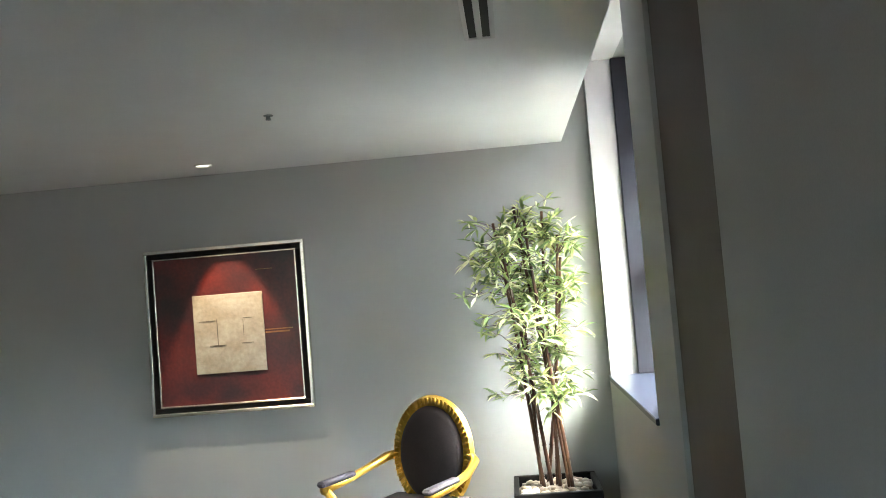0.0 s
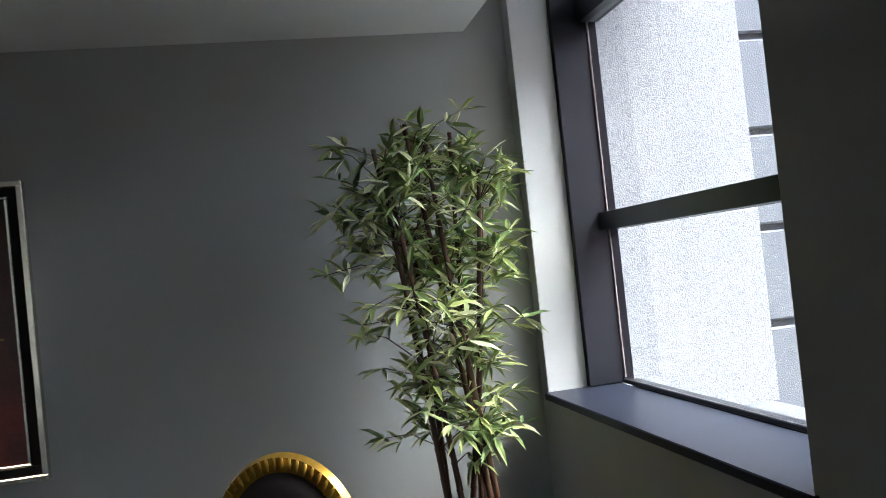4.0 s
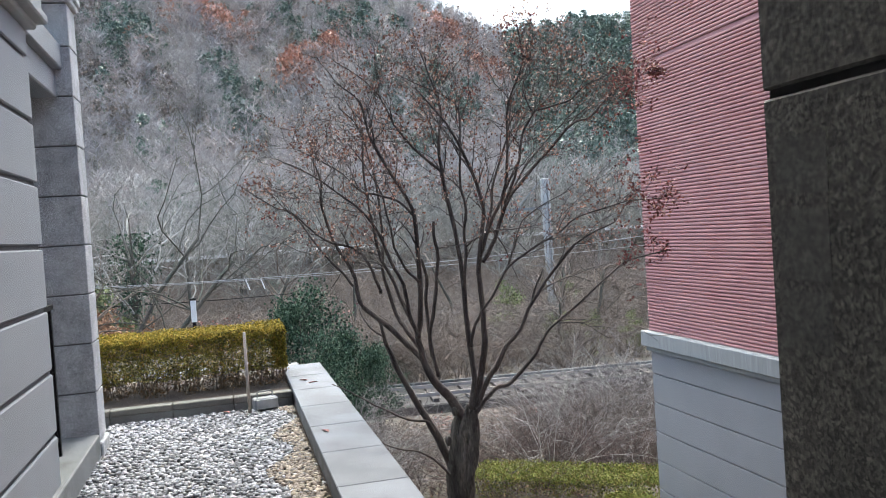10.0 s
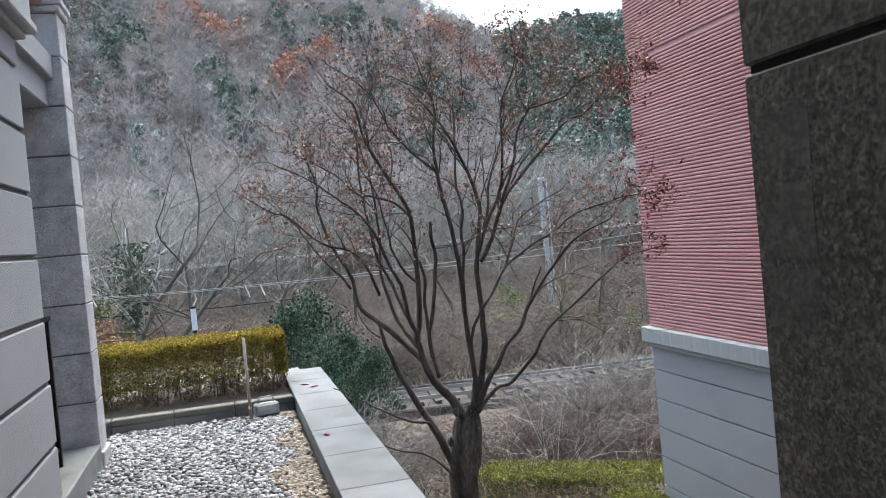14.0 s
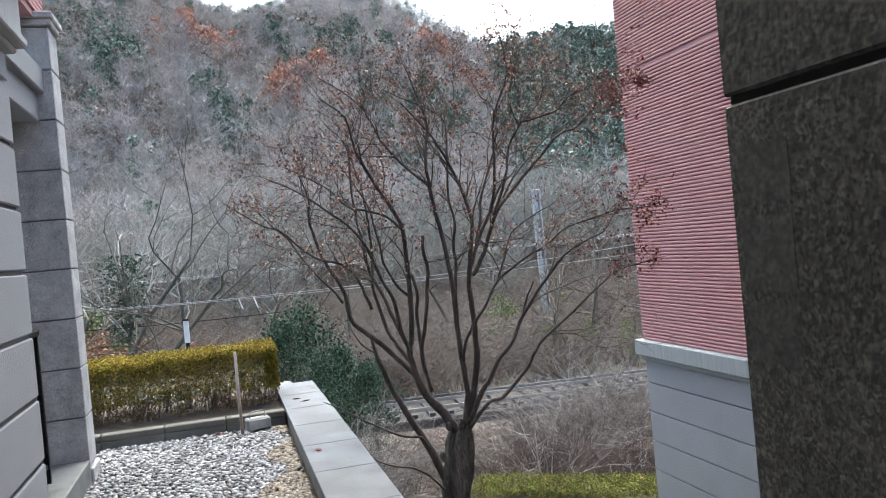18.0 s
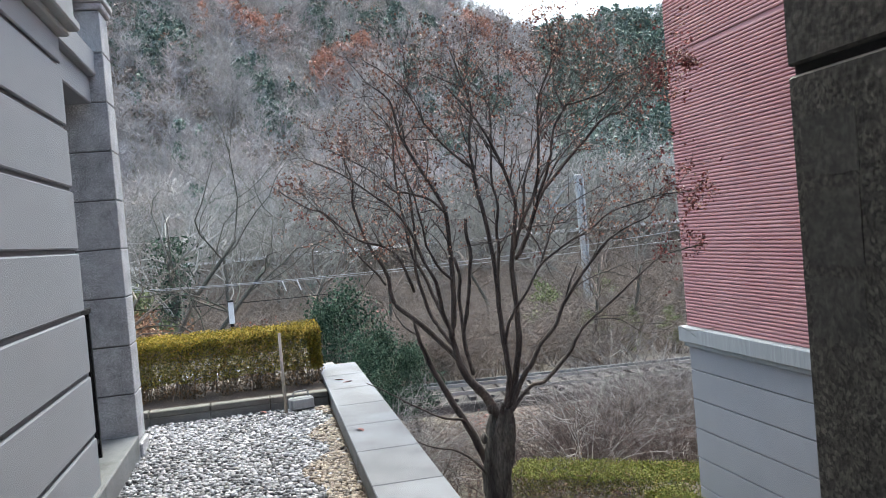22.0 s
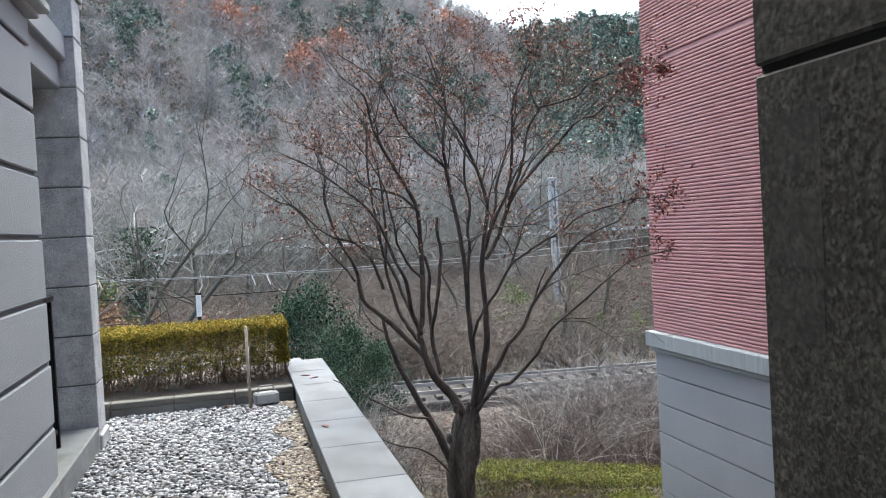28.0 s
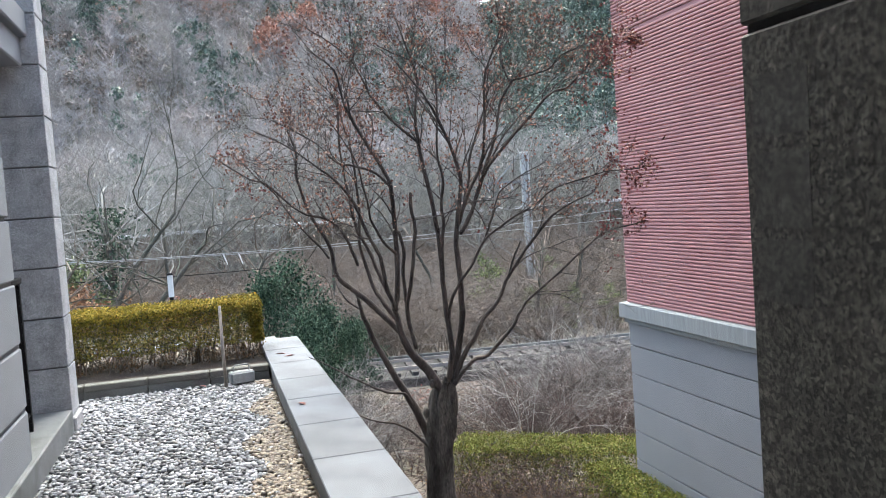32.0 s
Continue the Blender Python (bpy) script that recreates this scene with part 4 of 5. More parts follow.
# ---- lobby things ----
def picture():
    x0, x1, z0, z1 = -2.307, -1.245, 0.903, 1.977
    p = thing("framed_picture", "square dark red abstract picture in a silver and black frame", "picture", (x0 + x1) / 2, 5.299, (z0 + z1) / 2)
    w, h = (x1 - x0) / 2, (z1 - z0) / 2

    def ring(name, a, b, y0, y1, m, label=""):
        # a: outer inset, b: inner inset
        part(name, boxes((-w + a, w - a, y0, y1, h - b, h - a), (-w + a, w - a, y0, y1, -h + a, -h + b), (-w + a, -w + b, y0, y1, -h + b, h - b), (w - b, w - a, y0, y1, -h + b, h - b), bevel=0.003), m, p, label)
    ring("outer_frame", 0.0, 0.022, -0.045, 0.0, M_silver, "polished silver outer frame")
    ring("frame_band", 0.022, 0.055, -0.034, 0.0, M_black, "black lacquer frame band")
    ring("inner_frame", 0.055, 0.066, -0.040, 0.0, M_silver, "thin silver inner slip")
    c = part("canvas", boxes((-w + 0.066, w - 0.066, -0.016, -0.002, -h + 0.066, h - 0.066)), M_canvas, p)
    q = part("paper_panel", boxes((-0.228, 0.236, -0.024, -0.0165, -0.282, 0.225), bevel=0.002), M_cream, c, "crumpled cream paper square")
    for _s in ((-0.075, -0.070, -0.0262, -0.0242, -0.10, 0.065), (-0.13, -0.02, -0.0262, -0.0242, -0.106, -0.101), (0.10, 0.16, -0.0262, -0.0242, 0.06, 0.064), (0.085, 0.16, -0.0262, -0.0242, -0.10, -0.096), (-0.19, -0.08, -0.0262, -0.0242, 0.055, 0.058), (0.098, 0.101, -0.0262, -0.0242, -0.05, 0.055)):
        part("ink_line", boxes(_s), M_ink, q)
    part("brush_stroke", boxes((0.24, 0.40, -0.0195, -0.0167, -0.047, -0.037), (0.24, 0.42, -0.0195, -0.0167, -0.028, -0.021)), M_ochre, c)
    part("brush_stroke", boxes((0.20, 0.31, -0.0195, -0.0167, 0.365, 0.369)), M_ochre, c)
    return p


picture()


def disc(bm, r, z0, z1, seg=32, r2=None):
    bmesh.ops.create_cone(bm, cap_ends=True, segments=seg, radius1=r, radius2=r if r2 is None else r2, depth=z1 - z0, matrix=Matrix.Translation((0, 0, (z0 + z1) / 2)))
    return bm


def downlight(x, y):
    d = thing("downlight", "small round recessed ceiling spotlight, lit", "ceiling light", x, y, ZC)
    vs, fs = [], []
    n = 32
    prof = ((0.055, 0.0), (0.055, -0.004), (0.046, -0.006), (0.040, -0.003))
    for r, z in prof:
        vs += [(r * math.cos(6.2832 * k / n), r * math.sin(6.2832 * k / n), z) for k in range(n)]
    for j in range(len(prof) - 1):
        fs += [(j * n + k, j * n + (k + 1) % n, (j + 1) * n + (k + 1) % n, (j + 1) * n + k) for k in range(n)]
    raw("trim_ring", vs, fs, M_white, d, smooth=True)
    part("lamp_face", disc(bmesh.new(), 0.040, -0.003, -0.001), GLOW, d, "glowing lamp face")
    return d


downlight(-1.747, 4.934)
spot = new("spotlight", bpy.data.lights.new("spotlight", 'SPOT'))
spot.data.energy, spot.data.spot_size, spot.data.spot_blend, spot.data.color, spot.data.shadow_soft_size = 3.4, radians(44), 0.35, (1.0, 0.68, 0.45), 0.02
spot.matrix_world = look((-1.747, 4.934, ZC - 0.02), (-1.75, 5.28, 0.78))

spr = thing("sprinkler", "small metal ceiling sprinkler head", "sprinkler", -1.0, 3.778, ZC)
part("escutcheon", disc(bmesh.new(), 0.022, -0.004, 0.0), M_metal, spr)
part("nozzle", disc(bmesh.new(), 0.010, -0.018, -0.004), M_metal, spr)
part("deflector", disc(bmesh.new(), 0.013, -0.022, -0.018), M_metal, spr)

dif = thing("slot_diffuser", "white ceiling air diffuser with two black slots", "air diffuser", 0.02, 2.1, ZC)
part("frame", boxes((-0.055, -0.038, -0.8, 0.79, -0.008, 0), (-0.010, 0.010, -0.8, 0.79, -0.008, 0), (0.038, 0.055, -0.8, 0.79, -0.008, 0), (-0.055, 0.055, 0.79, 0.805, -0.008, 0), bevel=0.002), M_white, dif)
for a, b in ((-0.0375, -0.0105), (0.0105, 0.0375)):
    part("slot", boxes((a, b, -0.8, 0.789, -0.003, -0.001)), M_black, dif, "black slot")


def armchair(x, y, rz):
    c = thing("armchair", "gilded oval-back armchair with dark brown upholstery", "chair", x, y, 0, rz=rz)
    # local: -y is the front, the back stands at y = 0
    A, B, CZ, LEAN = 0.205, 0.255, 0.69, 0.10

    def oval(a, b, k, n, off=0.0):
        t = 6.283185 * k / n
        zz = b * math.sin(t)
        return Vector((a * math.cos(t), LEAN * zz + off, CZ + zz))
    n = 64
    vs, fs = [], []
    for j, (g, off) in enumerate(((-0.004, -0.020), (0.045, -0.026), (0.055, 0.0), (0.045, 0.022), (-0.004, 0.020))):
        vs += [oval(A + g, B + g, k, n, off) for k in range(n)]
    for j in range(5):
        fs += [(j * n + k, j * n + (k + 1) % n, ((j + 1) % 5) * n + (k + 1) % n, ((j + 1) % 5) * n + k) for k in range(n)]
    ring = raw("back_frame", vs, fs, M_gold, c, smooth=False)
    bm = bmesh.new()
    N = 58
    for k in range(N):
        p = oval(A + 0.027, B + 0.027, k, N, -0.030)
        t = 6.283185 * k / N
        m = Matrix.Translation(p) @ Matrix.Rotation(-math.atan2((B + 0.027) * math.sin(t) * 1.0, (A + 0.027) * math.cos(t)), 4, 'Y') @ Matrix.Diagonal((0.046, 0.016, 0.0155, 1))
        bmesh.ops.create_icosphere(bm, subdivisions=1, radius=0.5, matrix=m)
    part("carved_bead", bm, M_gold, ring, "ribbed gilded carving", smooth=True)
    vs, fs = [], []
    for g, off in ((1.0, -0.021), (0.97, -0.034), (0.85, -0.046), (0.5, -0.054)):
        vs += [oval(A * g, B * g, k, n, off) for k in range(n)]
    vs.append(Vector((0, -0.056, CZ)))
    for j in range(3):
        fs += [(j * n + k, j * n + (k + 1) % n, (j + 1) * n + (k + 1) % n, (j + 1) * n + k) for k in range(n)]
    fs += [(3 * n + k, 3 * n + (k + 1) % n, 4 * n) for k in range(n)]
    raw("back_cushion", vs, fs, M_leather, c, smooth=True, label="dark brown padded oval back")
    vs, fs = [], []
    vs += [oval(A, B, k, n, 0.019) for k in range(n)]
    fs.append(tuple(range(n)))
    raw("back_panel", vs, fs, M_leather, c)
    part("seat", boxes((-0.27, 0.27, -0.56, 0.0, 0.36, 0.47), bevel=0.035), M_leather, c)
    part("seat_rail", boxes((-0.28, 0.28, -0.57, 0.02, 0.30, 0.36), bevel=0.012), M_gold, c)
    for s in (-1, 1):
        vs, fs = [], []
        P = [Vector((s * 0.235, 0.0, 0.68)), Vector((s * 0.29, -0.05, 0.665)), Vector((s * 0.325, -0.18, 0.63)), Vector((s * 0.33, -0.34, 0.605)), Vector((s * 0.325, -0.56, 0.595))]
        tube(vs, fs, P, [0.024, 0.026, 0.022, 0.021, 0.022], 10)
        raw("arm", vs, fs, M_gold, c, smooth=True)
        part("arm_pad", boxes((s * 0.328 - 0.028, s * 0.328 + 0.028, -0.58, -0.30, 0.612, 0.642), bevel=0.012), M_velvet, c, "grey-violet velvet arm pad")
        vs, fs = [], []
        tube(vs, fs, [Vector((s * 0.322, -0.54, 0.59)), Vector((s * 0.31, -0.46, 0.50)), Vector((s * 0.265, -0.40, 0.34))], [0.022, 0.018, 0.022], 10)
        raw("arm_post", vs, fs, M_gold, c, smooth=True)
        for yy in (-0.52, -0.02):
            vs, fs = [], []
            tube(vs, fs, [Vector((s * 0.25, yy, 0.31)), Vector((s * 0.25, yy, 0.2)), Vector((s * 0.255, yy, 0.0))], [0.03, 0.024, 0.015], 10)
            raw("leg", vs, fs, M_gold, c, smooth=True)
        vs, fs = [], []
        tube(vs, fs, [Vector((s * 0.13, -0.03, 0.34)), Vector((s * 0.12, -0.03, 0.48))], [0.022, 0.02], 8)
        raw("back_post", vs, fs, M_gold, c)
    return c


armchair(-0.445, 4.62, -28)


def bamboo(cx, cy):
    rng = np.random.default_rng(11)
    pl = thing("planter", "square black lacquered planter box", "planter", cx, cy, 0)
    H = 0.41
    part("box", boxes((-0.245, 0.245, -0.245, -0.215, 0, H), (-0.245, 0.245, 0.215, 0.245, 0, H), (-0.245, -0.215, -0.214, 0.214, 0, H), (0.215, 0.245, -0.214, 0.214, 0, H), (-0.214, 0.214, -0.214, 0.214, 0, H - 0.06), bevel=0.004), M_black, pl)
    stones("stones", 150, lambda r, i: (r.uniform(-0.19, 0.19), r.uniform(-0.19, 0.19), H - 0.05 + r.uniform(0, 0.03)), 0.034, M_deco, 8, "", "", pl)
    b = thing("bamboo_plant", "tall leafy bamboo with brown canes in a black planter", "plant", cx, cy, H - 0.05)
    tops = ((-0.22, 0.0, 1.57), (-0.17, -0.06, 1.42), (-0.07, 0.05, 1.66), (-0.03, -0.04, 1.57), (0.06, 0.03, 1.62), (0.13, -0.03, 1.47), (-0.11, 0.08, 1.30), (0.17, 0.05, 1.34))
    for k, (tx, ty, tz) in enumerate(tops):
        base = Vector((rng.uniform(-0.09, 0.10), rng.uniform(-0.07, 0.07), -0.02))
        top = Vector((tx - 0.02, ty, tz))
        n = 15
        pts, rad = [], []
        for i in range(n + 1):
            t = i / n
            q = base.lerp(top, t) + Vector((0.02 * math.sin(3 * t + k), 0.015 * math.cos(2.3 * t + k), 0)) * t
            pts += [q, q + Vector((0, 0, 0.006)), q + Vector((0, 0, 0.012))]
            r = 0.0125 - 0.004 * t
            rad += [r, r * 1.22, r]
        vs, fs = [], []
        tube(vs, fs, pts, rad, 8)
        V, F, tv, tf = [], [], [], []
        for s in range(19):
            t = rng.uniform(0.16, 1.0) ** 0.6 if s > 3 else rng.uniform(0.88, 1.0)
            p0 = pts[min(int(t * n) * 3, len(pts) - 1)]
            ang = rng.uniform(0, 6.283)
            reach = rng.uniform(0.04, 0.28)
            tip = p0 + Vector((math.cos(ang) * reach * 1.15 - 0.03, math.sin(ang) * reach * 0.62, rng.uniform(0.0, 0.17)))
            tip.y = min(tip.y, 5.27 - cy)
            tip.x = min(tip.x, 0.43 - cx)
            tube(tv, tf, [p0, p0.lerp(tip, 0.55) + Vector((0, 0, 0.03)), tip], [0.003, 0.0022, 0.0015], 4)
            for f in range(int(rng.integers(2, 4))):
                c0 = p0.lerp(tip, (1.0, 0.72, 0.45)[f])
                out = Vector((math.cos(ang), math.sin(ang) * 0.8, 0.0))
                for l in range(int(rng.integers(5, 8))):
                    a2 = rng.uniform(-2.3, 2.3)
                    d = Vector((out.x * math.cos(a2) - out.y * math.sin(a2), out.x * math.sin(a2) + out.y * math.cos(a2), rng.uniform(-0.7, 0.85))).normalized()
                    L = rng.uniform(0.07, 0.128)
                    if c0.x + cx + d.x * L > 0.535:
                        d.x = -abs(d.x)
                    wv = d.cross(Vector((rng.normal(0, 0.4), rng.normal(0, 0.4), 1))).normalized() * L * 0.10
                    e = c0 + d * L + Vector((0, 0, -0.012))
                    m1, m2 = c0 + d * L * 0.3, c0 + d * L * 0.65
                    j = len(V)
                    V += [c0, m1 + wv, m2 + wv * 0.75, e, m2 - wv * 0.75, m1 - wv, m1 + Vector((0, 0, -0.003)), m2 + Vector((0, 0, -0.005))]
                    F += [(j, j + 1, j + 6), (j + 1, j + 2, j + 7, j + 6), (j + 2, j + 3, j + 7), (j, j + 6, j + 5), (j + 6, j + 7, j + 4, j + 5), (j + 7, j + 3, j + 4)]
        lim = 5.28 - cy
        V = [Vector((min(v.x, 0.60 - cx) if v.y + cy > 5.2 else v.x, min(v.y, lim), v.z)) for v in V]
        off = len(vs)
        cane = raw("cane", vs + tv, fs + [tuple(q + off for q in f) for f in tf], M_cane, b, smooth=True)
        raw("foliage", V, F, M_leaf, cane, label="pointed green bamboo leaves")
    return b


bamboo(0.22, 4.93)

# ---- ground, woods and hill ----
def ground_z(x, y):
    """Height of the land: a low garden, a railway cutting, then the far slope."""
    z = -3.75
    if x > 16:
        z -= 0.8 * min((x - 16) / 8, 1)
    if x > 40:
        z += 2.6 * min((x - 40) / 45, 1)
    if x > 105:
        s = (x - 105)
        a = y / max(x, 1)
        ridge = float(np.interp(a, (-0.7, -0.56, -0.48, -0.42, -0.38, -0.345, -0.316, -0.26, -0.22, -0.19, -0.15, -0.114, -0.076, -0.037, 0.0, 0.024, 0.1, 0.2, 0.4), (0.235, 0.230, 0.224, 0.221, 0.212, 0.204, 0.215, 0.245, 0.268, 0.278, 0.282, 0.277, 0.262, 0.255, 0.261, 0.280, 0.292, 0.306, 0.32)))
        top = ridge * 290 + 3
        t = min(s / 185, 1.0)
        z += top * (t * t * (3 - 2 * t)) * 0.98 if t < 1 else top * 0.98
        z += 2.5 * noise.noise((x * 0.03, y * 0.03, 0))
    return z


def ground_sheet():
    xs = [-60, -20, 1, 5, 9, 12, 15, 18, 21, 24, 28, 32, 36, 40, 46, 52, 60, 70, 80, 92] + list(range(105, 300, 8)) + [320, 360, 420, 600, 1500]
    ys = [-900, -500, -300, -220] + list(range(-180, 120, 8)) + [160, 260, 500, 900]
    vs = [(x, y, ground_z(x, y)) for x in xs for y in ys]
    n = len(ys)
    fs = [(i * n + j, (i + 1) * n + j, (i + 1) * n + j + 1, i * n + j + 1) for i in range(len(xs) - 1) for j in range(n - 1)]
    ob = raw("ground", vs, fs, M_ground, smooth=True)
    return tagged(ob, "leaf-strewn garden ground rising to a wooded hillside", "ground", kind="structure")


ground_sheet()


def scatter(name, temps, spots, material, label, category, seed):
    """Join turned and scaled copies of some template meshes into one object."""
    rng = np.random.default_rng(seed)
    V, F, base = [], [], 0
    for (x, y, z, s) in spots:
        tv, tf = temps[int(rng.integers(len(temps)))]
        t = rng.uniform(0, 6.283)
        c, d = math.cos(t), math.sin(t)
        R = np.array([[c, -d, 0], [d, c, 0], [0, 0, 1]]) * (s * rng.uniform(0.9, 1.1))
        V.append(tv @ R.T + (x, y, z))
        F.append(tf + base)
        base += len(tv)
    V, F = np.concatenate(V), np.concatenate(F)
    me = bpy.data.meshes.new(name)
    me.vertices.add(len(V))
    me.vertices.foreach_set("co", V.ravel())
    k = F.shape[1]
    me.loops.add(F.size)
    me.loops.foreach_set("vertex_index", F.ravel())
    me.polygons.add(len(F))
    me.polygons.foreach_set("loop_start", np.arange(0, F.size, k))
    me.update(calc_edges=True)
    me.validate()
    me.materials.append(material)
    return tagged(new(name, me), label, category, kind="stuff")


def sliver(rng, p, q, w):
    """A thin triangle from p to q."""
    d = np.cross(q - p, rng.normal(size=3))
    d = d / (np.linalg.norm(d) + 1e-9) * w
    return [p - d, p + d, q]


def bare_template(seed, h=9.0, n1=26, n2=7, w=0.07, spread=0.33, low=0.25, lift=0.6):
    """A leafless tree of thin slivers: trunk, limbs and twigs."""
    rng = np.random.default_rng(seed)
    T = []
    trunk = [np.array([rng.normal(0, 0.02) * h * i / 5, rng.normal(0, 0.02) * h * i / 5, h * 0.9 * i / 5]) for i in range(6)]
    for i in range(5):
        for _ in range(2):
            T.append(sliver(rng, trunk[i], trunk[i + 1], w * (2.3 - 0.4 * i)))
    for i in range(n1):
        t = rng.uniform(low, 0.98)
        k = min(int(t * 5), 4)
        p = trunk[k] + (trunk[k + 1] - trunk[k]) * (t * 5 - k)
        a = rng.uniform(0, 6.283)
        L = h * spread * (1.15 - 0.6 * t) * rng.uniform(0.6, 1.2)
        d = np.array([math.cos(a), math.sin(a), lift * rng.uniform(0.5, 1.6)])
        q = p + d / np.linalg.norm(d) * L
        T.append(sliver(rng, p, q, w * 0.9))
        for j in range(n2):
            s = p + (q - p) * rng.uniform(0.25, 1)
            e = s + (d / np.linalg.norm(d) + rng.normal(0, 0.55, 3) + (0, 0, 0.25)) * L * rng.uniform(0.2, 0.5)
            T.append(sliver(rng, s, e, w * 0.45))
    V = np.array(T).reshape(-1, 3)
    return V, np.arange(len(V)).reshape(-1, 3)


def shrub_template(seed, h=1.8, n=26, m=6, w=0.012, arch=0.5):
    rng = np.random.default_rng(seed)
    T = []
    for i in range(n):
        a, r = rng.uniform(0, 6.283), rng.uniform(0.2, 1.0)
        p = np.array([math.cos(a), math.sin(a), 0]) * 0.12 * h
        d = np.array([math.cos(a) * r * arch, math.sin(a) * r * arch, 1.0])
        for s in range(4):
            q = p + (d + rng.normal(0, 0.25, 3)) * h / 4
            T.append(sliver(rng, p, q, w * (1.6 - 0.3 * s)))
            for k in range(m // 2):
                T.append(sliver(rng, q, q + (d * 0.5 + rng.normal(0, 0.6, 3)) * h * rng.uniform(0.1, 0.25), w * 0.55))
            p, d = q, d + np.array([math.cos(a) * 0.3, math.sin(a) * 0.3, -0.22])
    V = np.array(T).reshape(-1, 3)
    return V, np.arange(len(V)).reshape(-1, 3)


def crown_template(seed, h=8.0, n=420, leaf=0.55, round_=True, low=0.15):
    """A leafy crown of many small uneven leaves in clumps."""
    rng = np.random.default_rng(seed)
    P = []
    for c in range(22):
        a, t = rng.uniform(0, 6.283), rng.uniform(low, 1.0)
        r = h * (0.30 * math.sin(min(t * 1.1, 1) * math.pi) ** 0.6 + 0.03 if round_ else 0.24 * (1.05 - t)) * rng.uniform(0.4, 1.0)
        cen = np.array([math.cos(a) * r, math.sin(a) * r, h * t])
        P.append(cen + rng.normal(0, h * 0.055, (n // 22, 3)) * (1, 1, 0.75))
    V, F = leaf_cloud(rng, np.concatenate(P), leaf, droop=0.1, aspect=0.7)
    return V, F


rng = np.random.default_rng(77)
M_valleybark = mat("grey_valley_bark", (0.275, 0.26, 0.232), 0.9, var=0.2, scale=0.5, fine=10, bump=0, color2=(0.18, 0.168, 0.15), island=0.25)
M_brush = mat("dark_red_brown_twigs", (0.115, 0.078, 0.068), 0.95, var=0.25, scale=1.2, fine=10, bump=0, color2=(0.055, 0.040, 0.036), island=0.45)
M_barkmix = mat("weathered_grey_bark", (0.41, 0.395, 0.365), 0.9, var=0.2, scale=0.6, fine=20, bump=0.3, color2=(0.25, 0.235, 0.21), island=0.3)
M_barkdark = mat("dark_mossy_bark", (0.10, 0.085, 0.07), 0.9, var=0.3, scale=1.5, fine=25, bump=0.4, color2=(0.06, 0.062, 0.045))
BARE = [bare_template(s) for s in range(5)]
BARE_FINE = [bare_template(s + 20, 9, 40, 10, 0.045, 0.36, 0.2) for s in range(4)]
CROWN = [crown_template(s, 8.0, 308, 0.60) for s in range(4)]
CONE = [crown_template(s + 9, 10, 264, 0.6, False) for s in range(3)]


def hill_spots(n, x0, x1, a0, a1, s0, s1, keep=None, sink=0.3):
    out = []
    while len(out) < n:
        x = rng.uniform(x0, x1)
        a = rng.uniform(a0, a1)
        y = a * x
        if keep is None or keep(x, a):
            out.append((x, y, ground_z(x, y) - sink, rng.uniform(s0, s1)))
    return out


def patch(fx, fa, k=0.0):
    return lambda x, a: noise.noise((x * fx, a * fa, 3.0)) > k


def stand_tones(m, size, stops):
    """Give each stand of trees, about size metres across, a tone of its own."""
    nt = m.node_tree
    N, L = nt.nodes, nt.links
    geo, mp, vo, sep, cr = (N.new(k) for k in ("ShaderNodeNewGeometry", "ShaderNodeMapping", "ShaderNodeTexVoronoi", "ShaderNodeSeparateColor", "ShaderNodeValToRGB"))
    mp.inputs["Scale"].default_value = (1 / size, 1 / size, 0)
    vo.inputs["Scale"].default_value = 1.0
    L.new(geo.outputs["Position"], mp.inputs[0])
    L.new(mp.outputs[0], vo.inputs["Vector"])
    L.new(vo.outputs["Color"], sep.inputs[0])
    L.new(sep.outputs[0], cr.inputs[0])
    els = cr.color_ramp.elements
    while len(els) < len(stops):
        els.new(0.5)
    for e, (p, c) in zip(els, stops):
        e.position, e.color = p, (*c, 1)
    hs = next(n for n in N if n.bl_idname == "ShaderNodeHueSaturation")
    L.new(cr.outputs[0], hs.inputs["Color"])
    return m


HILL_CROWN = [crown_template(s + 80, 8.0, 286, 0.57) for s in range(4)]
# Distance haze is put into the bare and evergreen hill colours as paler tones.
M_far_bare = stand_tones(mat("hazed_bare_hill_wood", (0.4, 0.37, 0.36), 0.95, var=0.12, scale=0.06, fine=0.3, bump=0, island=0.12), 6.5,
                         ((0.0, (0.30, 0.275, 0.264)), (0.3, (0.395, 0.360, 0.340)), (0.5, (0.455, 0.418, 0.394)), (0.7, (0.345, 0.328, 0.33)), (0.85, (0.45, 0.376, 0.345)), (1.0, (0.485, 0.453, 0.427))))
M_far_green = ramp_islands(mat("hazed_hill_evergreen", (0.04, 0.07, 0.04), 0.6, var=0.15, scale=0.1, fine=1, bump=0, island=0.3), ((0.0, (0.078, 0.110, 0.091)), (0.7, (0.105, 0.150, 0.117)), (1.0, (0.135, 0.18, 0.135))))
M_far_orange = ramp_islands(mat("hill_autumn_crown", (0.3, 0.12, 0.06), 0.8, var=0.15, scale=0.1, fine=1, bump=0, island=0.2), ((0.0, (0.36, 0.18, 0.125)), (1.0, (0.49, 0.265, 0.195))))
M_brownleaf = ramp_islands(mat("dry_brown_crown", (0.2, 0.12, 0.08), 0.9, var=0.15, scale=0.2, fine=1, bump=0, island=0.2), ((0.0, (0.19, 0.155, 0.14)), (1.0, (0.31, 0.245, 0.215))))


